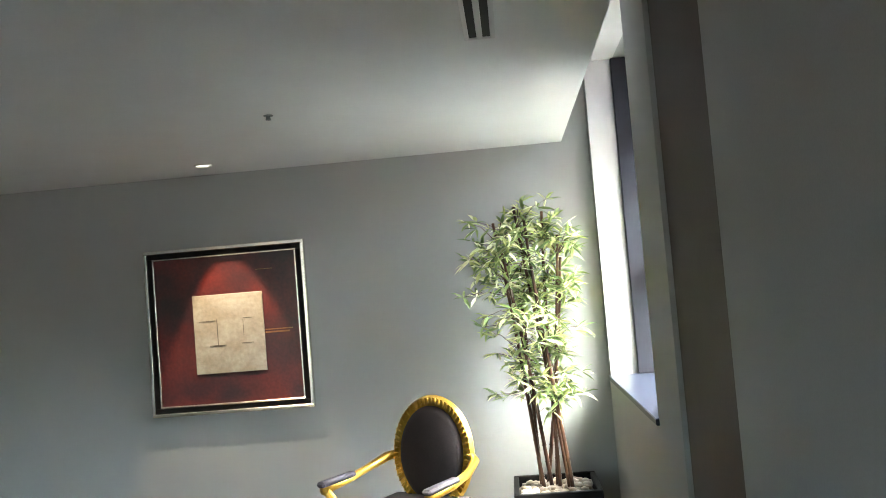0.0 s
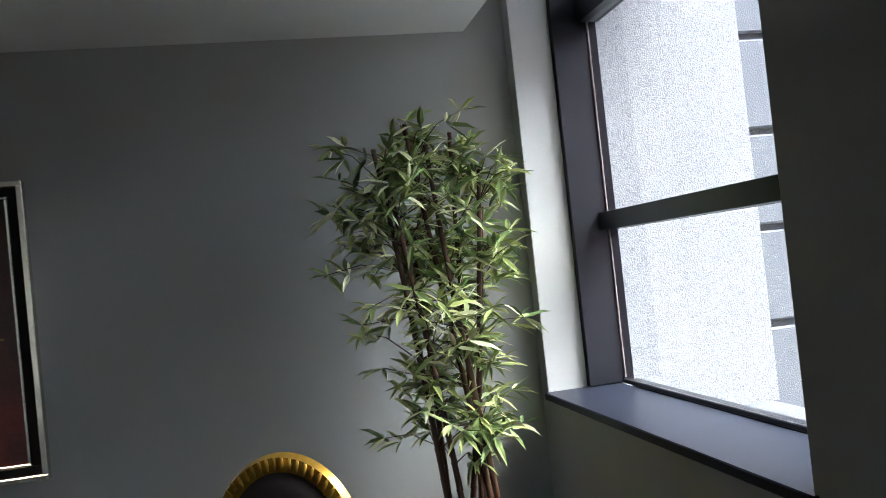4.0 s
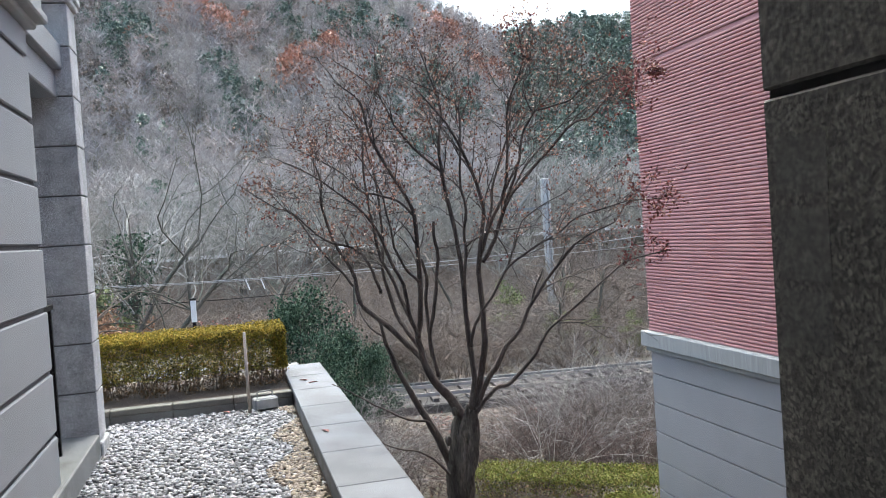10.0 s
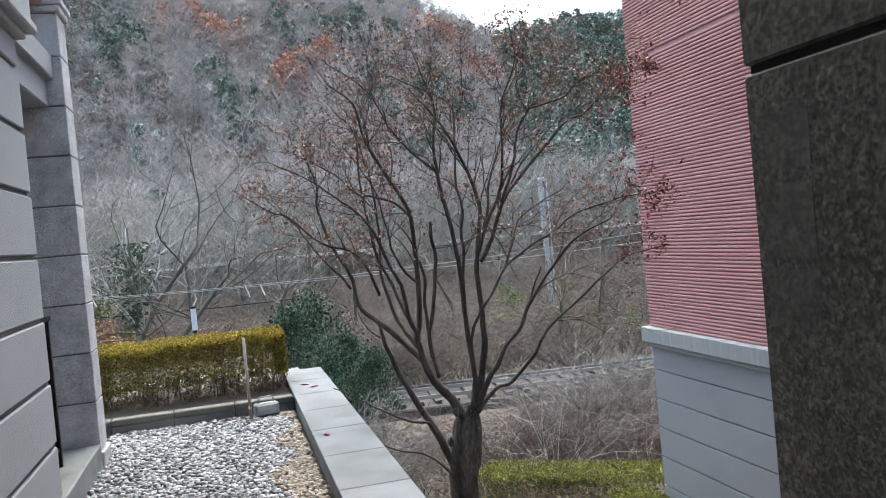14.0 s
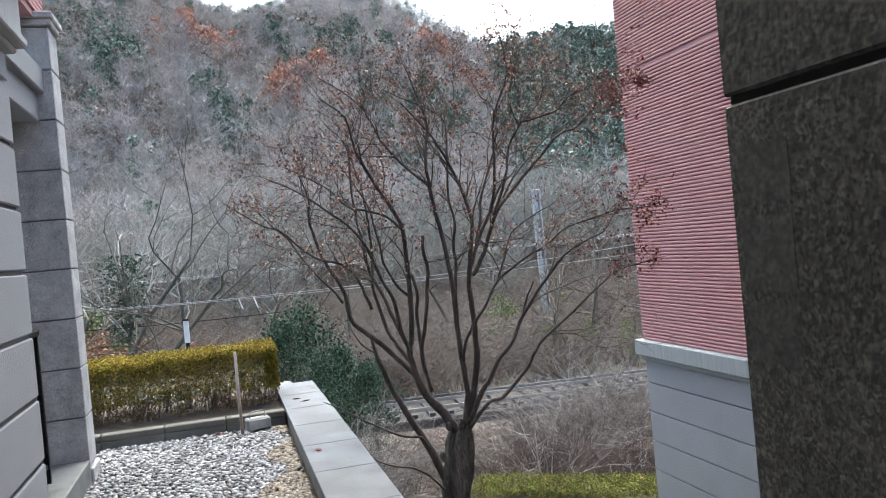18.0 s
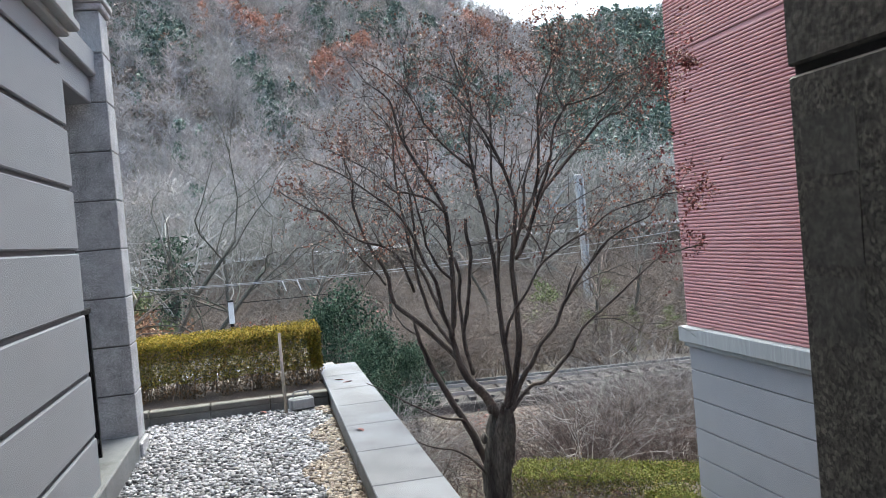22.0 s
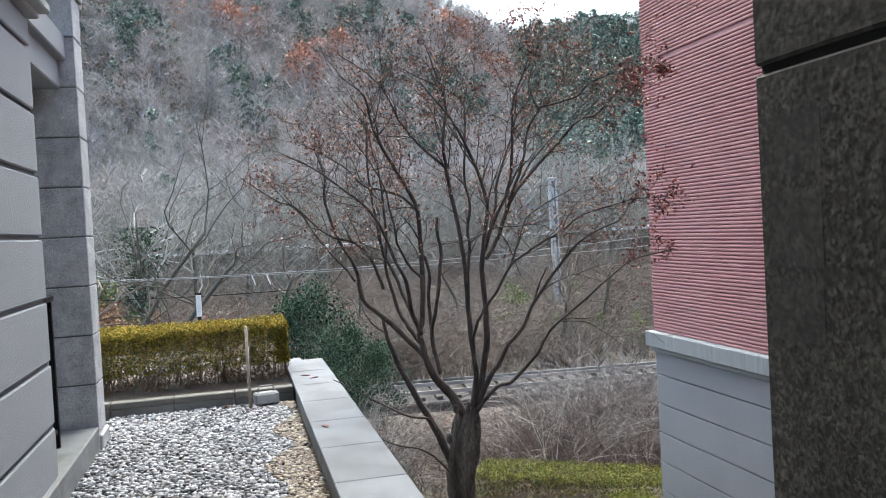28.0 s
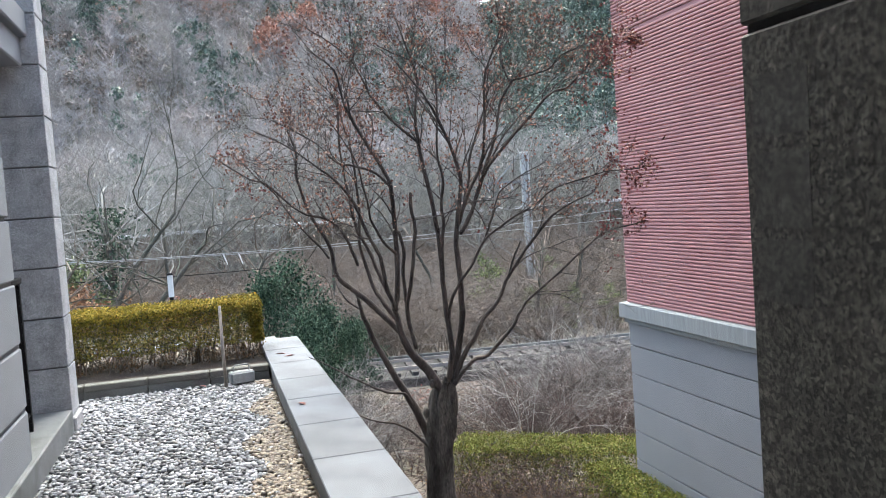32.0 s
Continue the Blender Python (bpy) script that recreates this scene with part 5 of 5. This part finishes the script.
def grove(x, a, n, across, s0, s1):
    """A loose group of n trees round a place on the slope."""
    out = []
    for _ in range(n):
        gx, gy = x + rng.normal(0, across), a * x + rng.normal(0, across)
        out.append((gx, gy, ground_z(gx, gy) - 0.3, rng.uniform(s0, s1)))
    return out


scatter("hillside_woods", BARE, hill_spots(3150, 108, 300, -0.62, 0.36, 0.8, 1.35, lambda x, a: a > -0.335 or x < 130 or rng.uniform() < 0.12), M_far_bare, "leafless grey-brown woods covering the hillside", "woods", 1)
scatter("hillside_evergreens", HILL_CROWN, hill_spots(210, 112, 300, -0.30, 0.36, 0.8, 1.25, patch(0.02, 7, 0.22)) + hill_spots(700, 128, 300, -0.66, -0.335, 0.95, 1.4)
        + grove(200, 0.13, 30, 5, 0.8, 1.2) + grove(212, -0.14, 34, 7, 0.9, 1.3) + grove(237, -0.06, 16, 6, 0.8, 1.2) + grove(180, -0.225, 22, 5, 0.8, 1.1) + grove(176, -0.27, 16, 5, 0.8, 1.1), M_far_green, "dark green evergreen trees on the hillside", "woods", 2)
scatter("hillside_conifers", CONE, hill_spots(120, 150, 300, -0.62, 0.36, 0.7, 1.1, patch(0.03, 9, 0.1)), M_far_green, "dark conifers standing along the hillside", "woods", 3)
scatter("hillside_autumn_trees", HILL_CROWN, grove(218, 0.012, 10, 4, 1.0, 1.5) + grove(200, -0.105, 8, 2.5, 1.1, 1.5) + grove(194, -0.064, 7, 3, 1.0, 1.4) + grove(224, -0.266, 12, 3.5, 1.1, 1.5) + grove(204, -0.32, 6, 3, 1.0, 1.2)
        + grove(217, -0.293, 4, 3, 0.7, 0.9) + grove(200, 0.098, 2, 2, 0.7, 0.9), M_far_orange, "orange autumn trees in small groups on the hillside", "woods", 4)
scatter("hillside_brown_trees", HILL_CROWN, hill_spots(300, 120, 300, -0.34, 0.34, 0.75, 1.2, patch(0.025, 8, 0.08)), M_brownleaf, "dry brown crowns on the hillside", "woods", 5)

# ---- valley between garden and hill ----
SHRUB_BIG = [shrub_template(s + 6, 3.2, 28, 8, 0.015, 0.7) for s in range(4)]


def arch_template(seed, h, n, m, r):
    """A shrub of long curved stems that arch over, with bent side twigs."""
    g = np.random.default_rng(seed)
    vs, fs = [], []
    for i in range(n):
        a, out = g.uniform(0, 6.283), g.uniform(0.15, 1.0)
        p = Vector((math.cos(a), math.sin(a), 0)) * 0.10 * h
        d = Vector((math.cos(a) * out * 0.55, math.sin(a) * out * 0.55, 1.0)).normalized()
        pts = [p]
        for k in range(8):
            d = (d + Vector((math.cos(a) * 0.10, math.sin(a) * 0.10, -0.17 * out)) + Vector(g.normal(0, 0.10, 3))).normalized()
            pts.append(pts[-1] + d * h * g.uniform(0.12, 0.17))
        tube(vs, fs, pts, [r * (1.5 - 0.14 * k) for k in range(9)], 3, cap=False)
        for j in range(m):
            q = pts[int(g.integers(3, 9))]
            e = (d + Vector(g.normal(0, 0.7, 3))).normalized()
            tw = [q]
            for k in range(4):
                e = (e + Vector(g.normal(0, 0.22, 3)) + Vector((0, 0, -0.10))).normalized()
                tw.append(tw[-1] + e * h * 0.065)
            tube(vs, fs, tw, [r * 0.6, r * 0.55, r * 0.5, r * 0.45, r * 0.35], 3, cap=False)
    return np.array([v[:] for v in vs]), np.array(fs)


ARCH = [arch_template(s + 60, 2.0, 26, 6, 0.0068) for s in range(4)]
BRUSH = [arch_template(s + 64, 1.9, 9, 4, 0.0066) for s in range(4)]
CROWN_FINE = [crown_template(s + 70, 8.0, 1540, 0.30) for s in range(3)]
M_archtwig = mat("pale_arching_twigs", (0.285, 0.268, 0.255), 0.95, var=0.2, scale=0.5, fine=10, bump=0, color2=(0.13, 0.115, 0.108), island=0.45)
M_rust = ramp_islands(mat("rust_dry_leaf", (0.3, 0.15, 0.07), 0.9, var=0.15, scale=0.5, fine=4, bump=0, island=0.25), ((0.0, (0.16, 0.085, 0.05)), (0.6, (0.30, 0.155, 0.085)), (1.0, (0.40, 0.25, 0.15))))
M_moss = ramp_islands(mat("moss_green_leaf", (0.15, 0.18, 0.07), 0.9, var=0.15, scale=0.5, fine=4, bump=0, island=0.25), ((0.0, (0.085, 0.11, 0.04)), (0.6, (0.16, 0.19, 0.075)), (1.0, (0.24, 0.24, 0.11))))
EVER = [crown_template(s + 40, 3.0, 5200, 0.055, True, 0.45) for s in range(3)]


def flat_spots(n, x0, x1, a0, a1, s0, s1, keep=None):
    out = []
    while len(out) < n:
        x = math.sqrt(rng.uniform(x0 * x0, x1 * x1))
        y = 4.0 + rng.uniform(a0, a1) * x
        if keep is None or keep(x, y):
            out.append((x, y, ground_z(x, y) - 0.05, rng.uniform(s0, s1)))
    return out


def open_view(x, y):
    return not (-0.30 < (y - 4.1) / (x - 0.7) < -0.06) or rng.uniform() < 0.35


def off_track(x, y):
    return not (26.6 < x - 0.105 * (y - 0.7) < 31.2)


scatter("garden_brush", BRUSH, flat_spots(260, 15.8, 21, -0.55, -0.02, 0.45, 0.95, open_view) + flat_spots(110, 21, 27, -0.55, 0.0, 0.25, 0.55), M_brush, "reddish brown leafless brush below the terrace", "shrubs", 20)
scatter("garden_thicket", ARCH, flat_spots(24, 16.2, 22, -0.54, -0.335, 0.9, 1.4) + flat_spots(12, 17, 19, -0.16, -0.03, 0.8, 1.3), M_archtwig, "tangled pale arching leafless shrubs below the terrace", "shrubs", 11)
scatter("dry_leaf_shrubs", CROWN_FINE, [(33.0, 8.6, -4.6, 0.47), (33.5, 7.2, -4.6, 0.40), (34.5, 9.6, -4.6, 0.50), (35, 5.6, -4.6, 0.36), (33, 4.6, -4.6, 0.30)], M_rust, "shrubs with rust-brown dry leaves beside the railway", "shrubs", 31)
scatter("mossy_shrubs", CROWN_FINE, [(34.0, -10.9, -4.6, 0.26), (35.0, -9.6, -4.6, 0.28), (33.5, -12.4, -4.6, 0.24), (38.0, -8.2, -4.6, 0.42), (38.5, 9.5, -4.6, 0.55), (44, -13.5, -4.4, 0.4)], M_moss, "yellow-green shrubs beyond the railway", "shrubs", 32)
scatter("railside_thicket", SHRUB_BIG, flat_spots(240, 30.5, 52, -0.60, 0.28, 0.5, 1.15, off_track), M_twig, "brown leafless thicket beside the railway", "shrubs", 12)
scatter("cutting_thicket", SHRUB_BIG, flat_spots(330, 31.5, 55, -0.60, 0.26, 0.45, 0.95), M_twig, "dense brown leafless brush above the railway", "shrubs", 18)
scatter("pale_thicket", SHRUB_BIG, flat_spots(170, 32, 66, -0.60, 0.26, 0.5, 1.0), M_greytwig, "pale leafless brush above the railway", "shrubs", 19)
scatter("roadside_thicket", SHRUB_BIG, flat_spots(320, 52, 69.5, -0.60, 0.24, 0.5, 0.9), M_twig, "brown leafless thicket below the road", "shrubs", 17)
scatter("valley_thicket", SHRUB_BIG, flat_spots(260, 46, 108, -0.60, 0.28, 0.45, 0.95), M_twig, "brown leafless thicket across the valley", "shrubs", 13)
scatter("valley_bare_trees", BARE_FINE, flat_spots(260, 50, 112, -0.62, 0.28, 0.6, 1.15), M_valleybark, "grey leafless trees across the valley", "trees", 14)
scatter("valley_brown_shrubs", CROWN, flat_spots(60, 45, 105, -0.6, 0.28, 0.16, 0.34), M_brownleaf, "dry brown bushes across the valley", "shrubs", 15)
scatter("valley_green_shrubs", CROWN, flat_spots(36, 50, 105, -0.6, 0.28, 0.18, 0.36), M_far_green, "green bushes across the valley", "shrubs", 16)


def evergreen_bush(x, y, s, i):
    b = thing("evergreen_bush", "dense dark green evergreen bush beside the railway", "bush", x, y, ground_z(x, y), group="evergreen bushes")
    V, F = EVER[i % 3]
    raw("foliage", (V * s * (0.80, 0.80, 1.0)).tolist(), F.tolist(), M_ever, b)
    vs, fs = [], []
    tube(vs, fs, [Vector((0, 0, -0.1)), Vector((0.05, 0, 1.2 * s))], [0.07, 0.04], 6)
    raw("trunk", vs, fs, M_bark, b)


for i, (x, y, s) in enumerate(((20.6, 2.35, 1.50), (19.9, 2.95, 1.34), (20.2, 1.65, 1.16), (19.0, 2.2, 1.10), (19.4, 1.2, 0.95), (21.0, 0.8, 1.0))):
    evergreen_bush(x, y, s, i)


def valley_tree(x, y, h, seed, material, label, r=0.2, levels=3, nmain=7, spread=0.6, fork=0.5, lean=0.0, trunk_material=None):
    """A bare tree with real tapering limbs."""
    g = np.random.default_rng(seed)
    z = ground_z(x, y)
    t = thing("bare_tree", label, "tree", x, y, z - 0.1, group="bare trees beyond the terrace")
    vs, fs, tips = [], [], []
    top = Vector((g.normal(0, 0.3), g.normal(0, 0.3) - lean, h * fork))
    line = [Vector((top.x * u, top.y * u ** 1.6, top.z * u)) + 0.12 * Vector(noise.noise_vector((u * 4, seed, 0))) * min(1, 6 * u) for u in [i / 10 for i in range(11)]]
    tube(vs, fs, line, [r * (1 - 0.5 * i / 10) for i in range(11)], 9)
    raw("trunk", vs, fs, trunk_material or material, t, smooth=True)
    vs, fs = [], []
    for k in range(nmain):
        p = line[int(g.integers(5, 11))]
        a = k * 2.4 + g.normal(0, 0.4)
        d = Vector((math.cos(a) * spread, math.sin(a) * spread, g.uniform(0.35, 1.2)))
        branch(vs, fs, g, p, d, h * g.uniform(0.30, 0.52), r * 0.30, levels, 5, tips, 0.42, 4, 0.12, 0.6)
    raw("limbs", vs, fs, material, t, smooth=True)
    return t


PALE = "pale-barked leafless tree with spreading branches beyond the hedge"
for i, (x, y, h, n) in enumerate(((40, 8.2, 14.0, 11), (60, 3.2, 14.5, 9), (50, 12.5, 13.0, 8), (56, 8.6, 13.0, 8), (64, -2.0, 12.0, 8), (46, 15.5, 12.0, 8), (47, 6.2, 12.5, 9), (52, 3.6, 12.0, 8), (44, 10.8, 11.5, 9))):
    big = valley_tree(x, y, h, 100 + i, M_palebark if i % 2 else M_barkmix, PALE, 0.20 - 0.01 * i, 4 if i in (0, 1, 6) else 3, n, 0.9, 0.45, 0.0, M_barkdark)
    if i == 0:
        g = np.random.default_rng(61)
        P = np.stack([g.normal(0, 0.4, 1500), g.normal(0, 0.5, 1500), g.uniform(3.0, 6.8, 1500)], 1)
        V, F = leaf_cloud(g, P, 0.16, aspect=0.7)
        raw("ivy", V.tolist(), F.tolist(), M_ever, big, label="dark green ivy round the trunk")
DARKT = "brown leafless tree with leaning limbs beside the railway"
for i, (x, y, h, ln) in enumerate(((33, 8.6, 11.0, 3.3), (30, 7.3, 9.5, 3.2), (35, 3.0, 8.0, 1.0), (30, 10.0, 8.0, 1.5), (38, -1.0, 7.0, 0.4), (42, -7.0, 7.0, -0.6), (36, -12.0, 6.5, 0.5), (37, -10.3, 6.2, 0.3), (33.5, -8.9, 5.0, -0.2), (39, -11.4, 6.6, 0.2))):
    valley_tree(x, y, h, 200 + i, M_barkdark if i < 2 else M_twig, DARKT, 0.12, 3, 9, 0.9, 0.58, ln, M_barkdark)
for i, (x, y, h) in enumerate(((60, -19.0, 12), (66, -24.0, 13), (58, -22.5, 11), (72, -22, 12), (64, -28, 12), (56, -25.5, 10))):
    valley_tree(x, y, h, 300 + i, M_palebark, "slender grey leafless tree near the annex", 0.13, 3, 10, 0.32, 0.6)

M_redshrub = ramp_islands(mat("red_shrub_leaf", (0.3, 0.08, 0.06), 0.7, var=0.15, fine=6, bump=0, island=0.2), ((0.0, (0.13, 0.035, 0.03)), (1.0, (0.36, 0.12, 0.09))))
for i, (x, y, z, s) in enumerate(((22.0, -3.6, -4.35, 0.30), (26.0, 4.75, -1.6, 0.28), (23.0, -1.6, -4.5, 0.22))):
    rb = thing("red_shrub", "small shrub with sparse red winter leaves", "shrub", x, y, ground_z(x, y), group="red shrubs in the garden")
    g = np.random.default_rng(400 + i)
    hh = z - ground_z(x, y) + 0.55
    P = np.stack([g.normal(0, s * 1.5, 260), g.normal(0, s * 1.5, 260), hh + g.normal(0, s * 0.55, 260)], 1)
    V, F = leaf_cloud(g, P, 0.07, aspect=0.6)
    raw("leaves", V.tolist(), F.tolist(), M_redshrub, rb)
    vs, fs = [], []
    for k in range(9):
        tube(vs, fs, [Vector((0, 0, -0.05)), Vector((g.normal(0, s), g.normal(0, s), hh * 0.6)), Vector((g.normal(0, s * 1.4), g.normal(0, s * 1.4), hh * 1.05))], [0.018, 0.012, 0.005], 4)
    raw("stems", vs, fs, M_twig, rb)

hedge("hedge", 12.35, -2.50, -3.8, 1.0, 3.55, 1.05, 34000, M_hedge2, 15, "clipped bright green hedge in the lower garden", leaf=0.036, gap=0.25, fresh=M_lime, rz=-32.8)
hedge("hedge", 9.7, -1.22, -3.8, 0.62, 2.9, 1.02, 20000, M_hedge2, 16, "clipped bright green hedge along the annex wall", leaf=0.036, gap=0.25, fresh=M_lime, rz=-90)


def dry_bush(x, y, h, seed):
    """A low tangle of brown stems with a few yellow leaves."""
    g = np.random.default_rng(seed)
    b = thing("dry_bush", "low brown leafless bush with a few yellow leaves", "bush", x, y, ground_z(x, y), group="dry bushes in front of the hedge")
    V, F = arch_template(seed, h, 46, 6, 0.006)
    raw("stems", V.tolist(), F.tolist(), M_brush, b)
    P = V[g.integers(0, len(V), 1100)] + g.normal(0, 0.03, (1100, 3))
    V, F = leaf_cloud(g, P, 0.032, aspect=0.6)
    raw("leaves", V.tolist(), F.tolist(), M_hedgelow, b, label="small yellow and brown leaves")


for i, (x, y, h) in enumerate(((13.9, 0.35, 1.1), (13.45, -0.2, 1.1), (13.0, -0.75, 1.05), (13.2, 0.4, 1.0), (12.6, 0.0, 0.98), (12.1, -0.5, 0.9), (12.4, -1.0, 0.95))):
    dry_bush(x, y, h, 500 + i)

# railway
track = thing("railway_track", "single railway track with dark sleepers and pale rails", "railway", 29.0, 0.7, ground_z(29.0, 0.7) + 0.25, rz=-6)
ballast = part("ballast", boxes((-1.5, 1.5, -40, 40, -0.3, 0.06), bevel=0.05), M_ballast, track, "dark track ballast")
for s in (-0.72, 0.72):
    part("rail", boxes((s - 0.03, s + 0.03, -40, 40, 0.18, 0.30)), M_rail, track)
part("cable_trough", boxes((2.25, 2.40, -40, 40, -0.1, 0.12), bevel=0.02), M_side, track, "pale concrete cable trough")
_sl = mesh_of("sleeper", boxes((-1.2, 1.2, -0.11, 0.11, 0.05, 0.18)), M_sleeper)
for i in range(90):
    o = new("sleeper", _sl)
    o.parent = track
    o.location = (0, -27 + i * 0.6, 0)

# catenary pole, signal post, wires
cp = thing("utility_pole", "pale concrete railway pole with a bracket and insulators", "pole", 42.5, -12.4, ground_z(42.5, -12.4))
_h = 3.75 - ground_z(42.5, -12.4)
part("shaft", boxes((-0.17, 0.17, -0.21, 0.21, 0, _h), bevel=0.05), M_pole, cp)
# Flat darker strip laid on the shaft to paint the shade of its groove.
part("rib", boxes((-0.185, -0.171, -0.08, 0.0, 0.5, _h - 0.2)), M_metal, cp, "grey strip that stands for groove shade")
part("crossarm", boxes((-0.08, 0.08, 0.25, 2.3, _h - 1.62, _h - 1.5)), M_metal, cp)
_v, _f = [], []
tube(_v, _f, [Vector((0, 0.25, _h - 0.1)), Vector((0, 1.6, _h - 1.5))], [0.04, 0.04], 6)
raw("brace", _v, _f, M_metal, cp)
for i, yy in enumerate((0.8, 1.4, 2.1)):
    ins = part("insulator", disc(bmesh.new(), 0.07, 0, 0.3, 10, 0.04), M_pole, cp, "pale insulator")
    ins.location = (0, yy, _h - 1.95)
_v, _f = [], []
tube(_v, _f, [Vector((0, 0.2, _h - 4.7)), Vector((0.2, 2.4, _h - 4.3)), Vector((0, 0.3, _h - 6.0))], [0.03, 0.025, 0.03], 6)
raw("lower_bracket", _v, _f, M_metal, cp)

sg = thing("signal_post", "slim white and black marker post beside the railway", "post", 25.6, 5.2, ground_z(25.6, 5.2))
_g = ground_z(25.6, 5.28)
part("shaft", boxes((-0.05, 0.05, -0.05, 0.05, 0, -0.725 - _g)), M_black, sg)
part("board", boxes((-0.04, 0.04, -0.075, 0.075, -0.72 - _g, -0.10 - _g), bevel=0.01), M_whitepaint, sg, "white upright board")
part("cap", boxes((-0.07, 0.07, -0.08, 0.08, -0.10 - _g, -0.04 - _g), bevel=0.01), M_black, sg)


def wire(name, a, b, sag, r, label, material=None):
    vs, fs = [], []
    a, b = Vector(a), Vector(b)
    pts = [a.lerp(b, i / 24) - Vector((0, 0, sag * 4 * (i / 24) * (1 - i / 24))) for i in range(25)]
    tube(vs, fs, pts, [r] * 25, 5)
    w = tagged(raw(name, vs, fs, material or M_pole), label, "cable")
    return w


wire("overhead_wire", (27.2, -10.0, 0.75), (32.6, 16.0, 0.65), 0.5, 0.013, "thin pale overhead railway wire")
wire("overhead_wire", (27.2, -10.0, 0.42), (32.6, 16.0, 0.48), 0.3, 0.010, "thin pale overhead railway wire")
wire("cable", (29.9, 2.0, -0.42), (32.8, 16.0, 0.0), 0.2, 0.014, "thin black cable below the railway wires", M_black)
for iy in (3.5, 3.0):
    ix = 29.94 + (iy - 3.2) * 0.207
    ins = thing("insulator", "short white wire insulator hanging below the railway wires", "insulator", ix, iy, -0.18, group="wire insulators")
    vs_, fs_ = [], []
    tube(vs_, fs_, [Vector((0, 0.012, 0.036)) * k for k in range(11)], [0.012 if k % 2 else 0.028 for k in range(11)], 8)
    raw("body", vs_, fs_, M_whitepaint, ins)

road = tagged(new("road"), "pale road edge with a low white barrier across the valley", "road", kind="structure")
part("embankment", boxes((70, 77, -60, 60, -3.4, 0.28), bevel=0.05), M_ground, road, "earth bank under the road")
for k in range(12):
    part("barrier", boxes((69.9, 70.2, -34 + k * 4.5, -29.6 + k * 4.5, 0.281, 0.55), bevel=0.04), M_whitepaint, road, "low white roadside barrier")
shed = thing("shed", "small white far-off building beyond the trees", "building", 95, -42, ground_z(95, -42))
part("wall", boxes((0, 3, -1.6, 1.6, 0, 3.2)), M_whitepaint, shed)
part("roof", boxes((-0.2, 3.2, -1.8, 1.8, 3.2, 3.45), bevel=0.05), M_metal, shed)
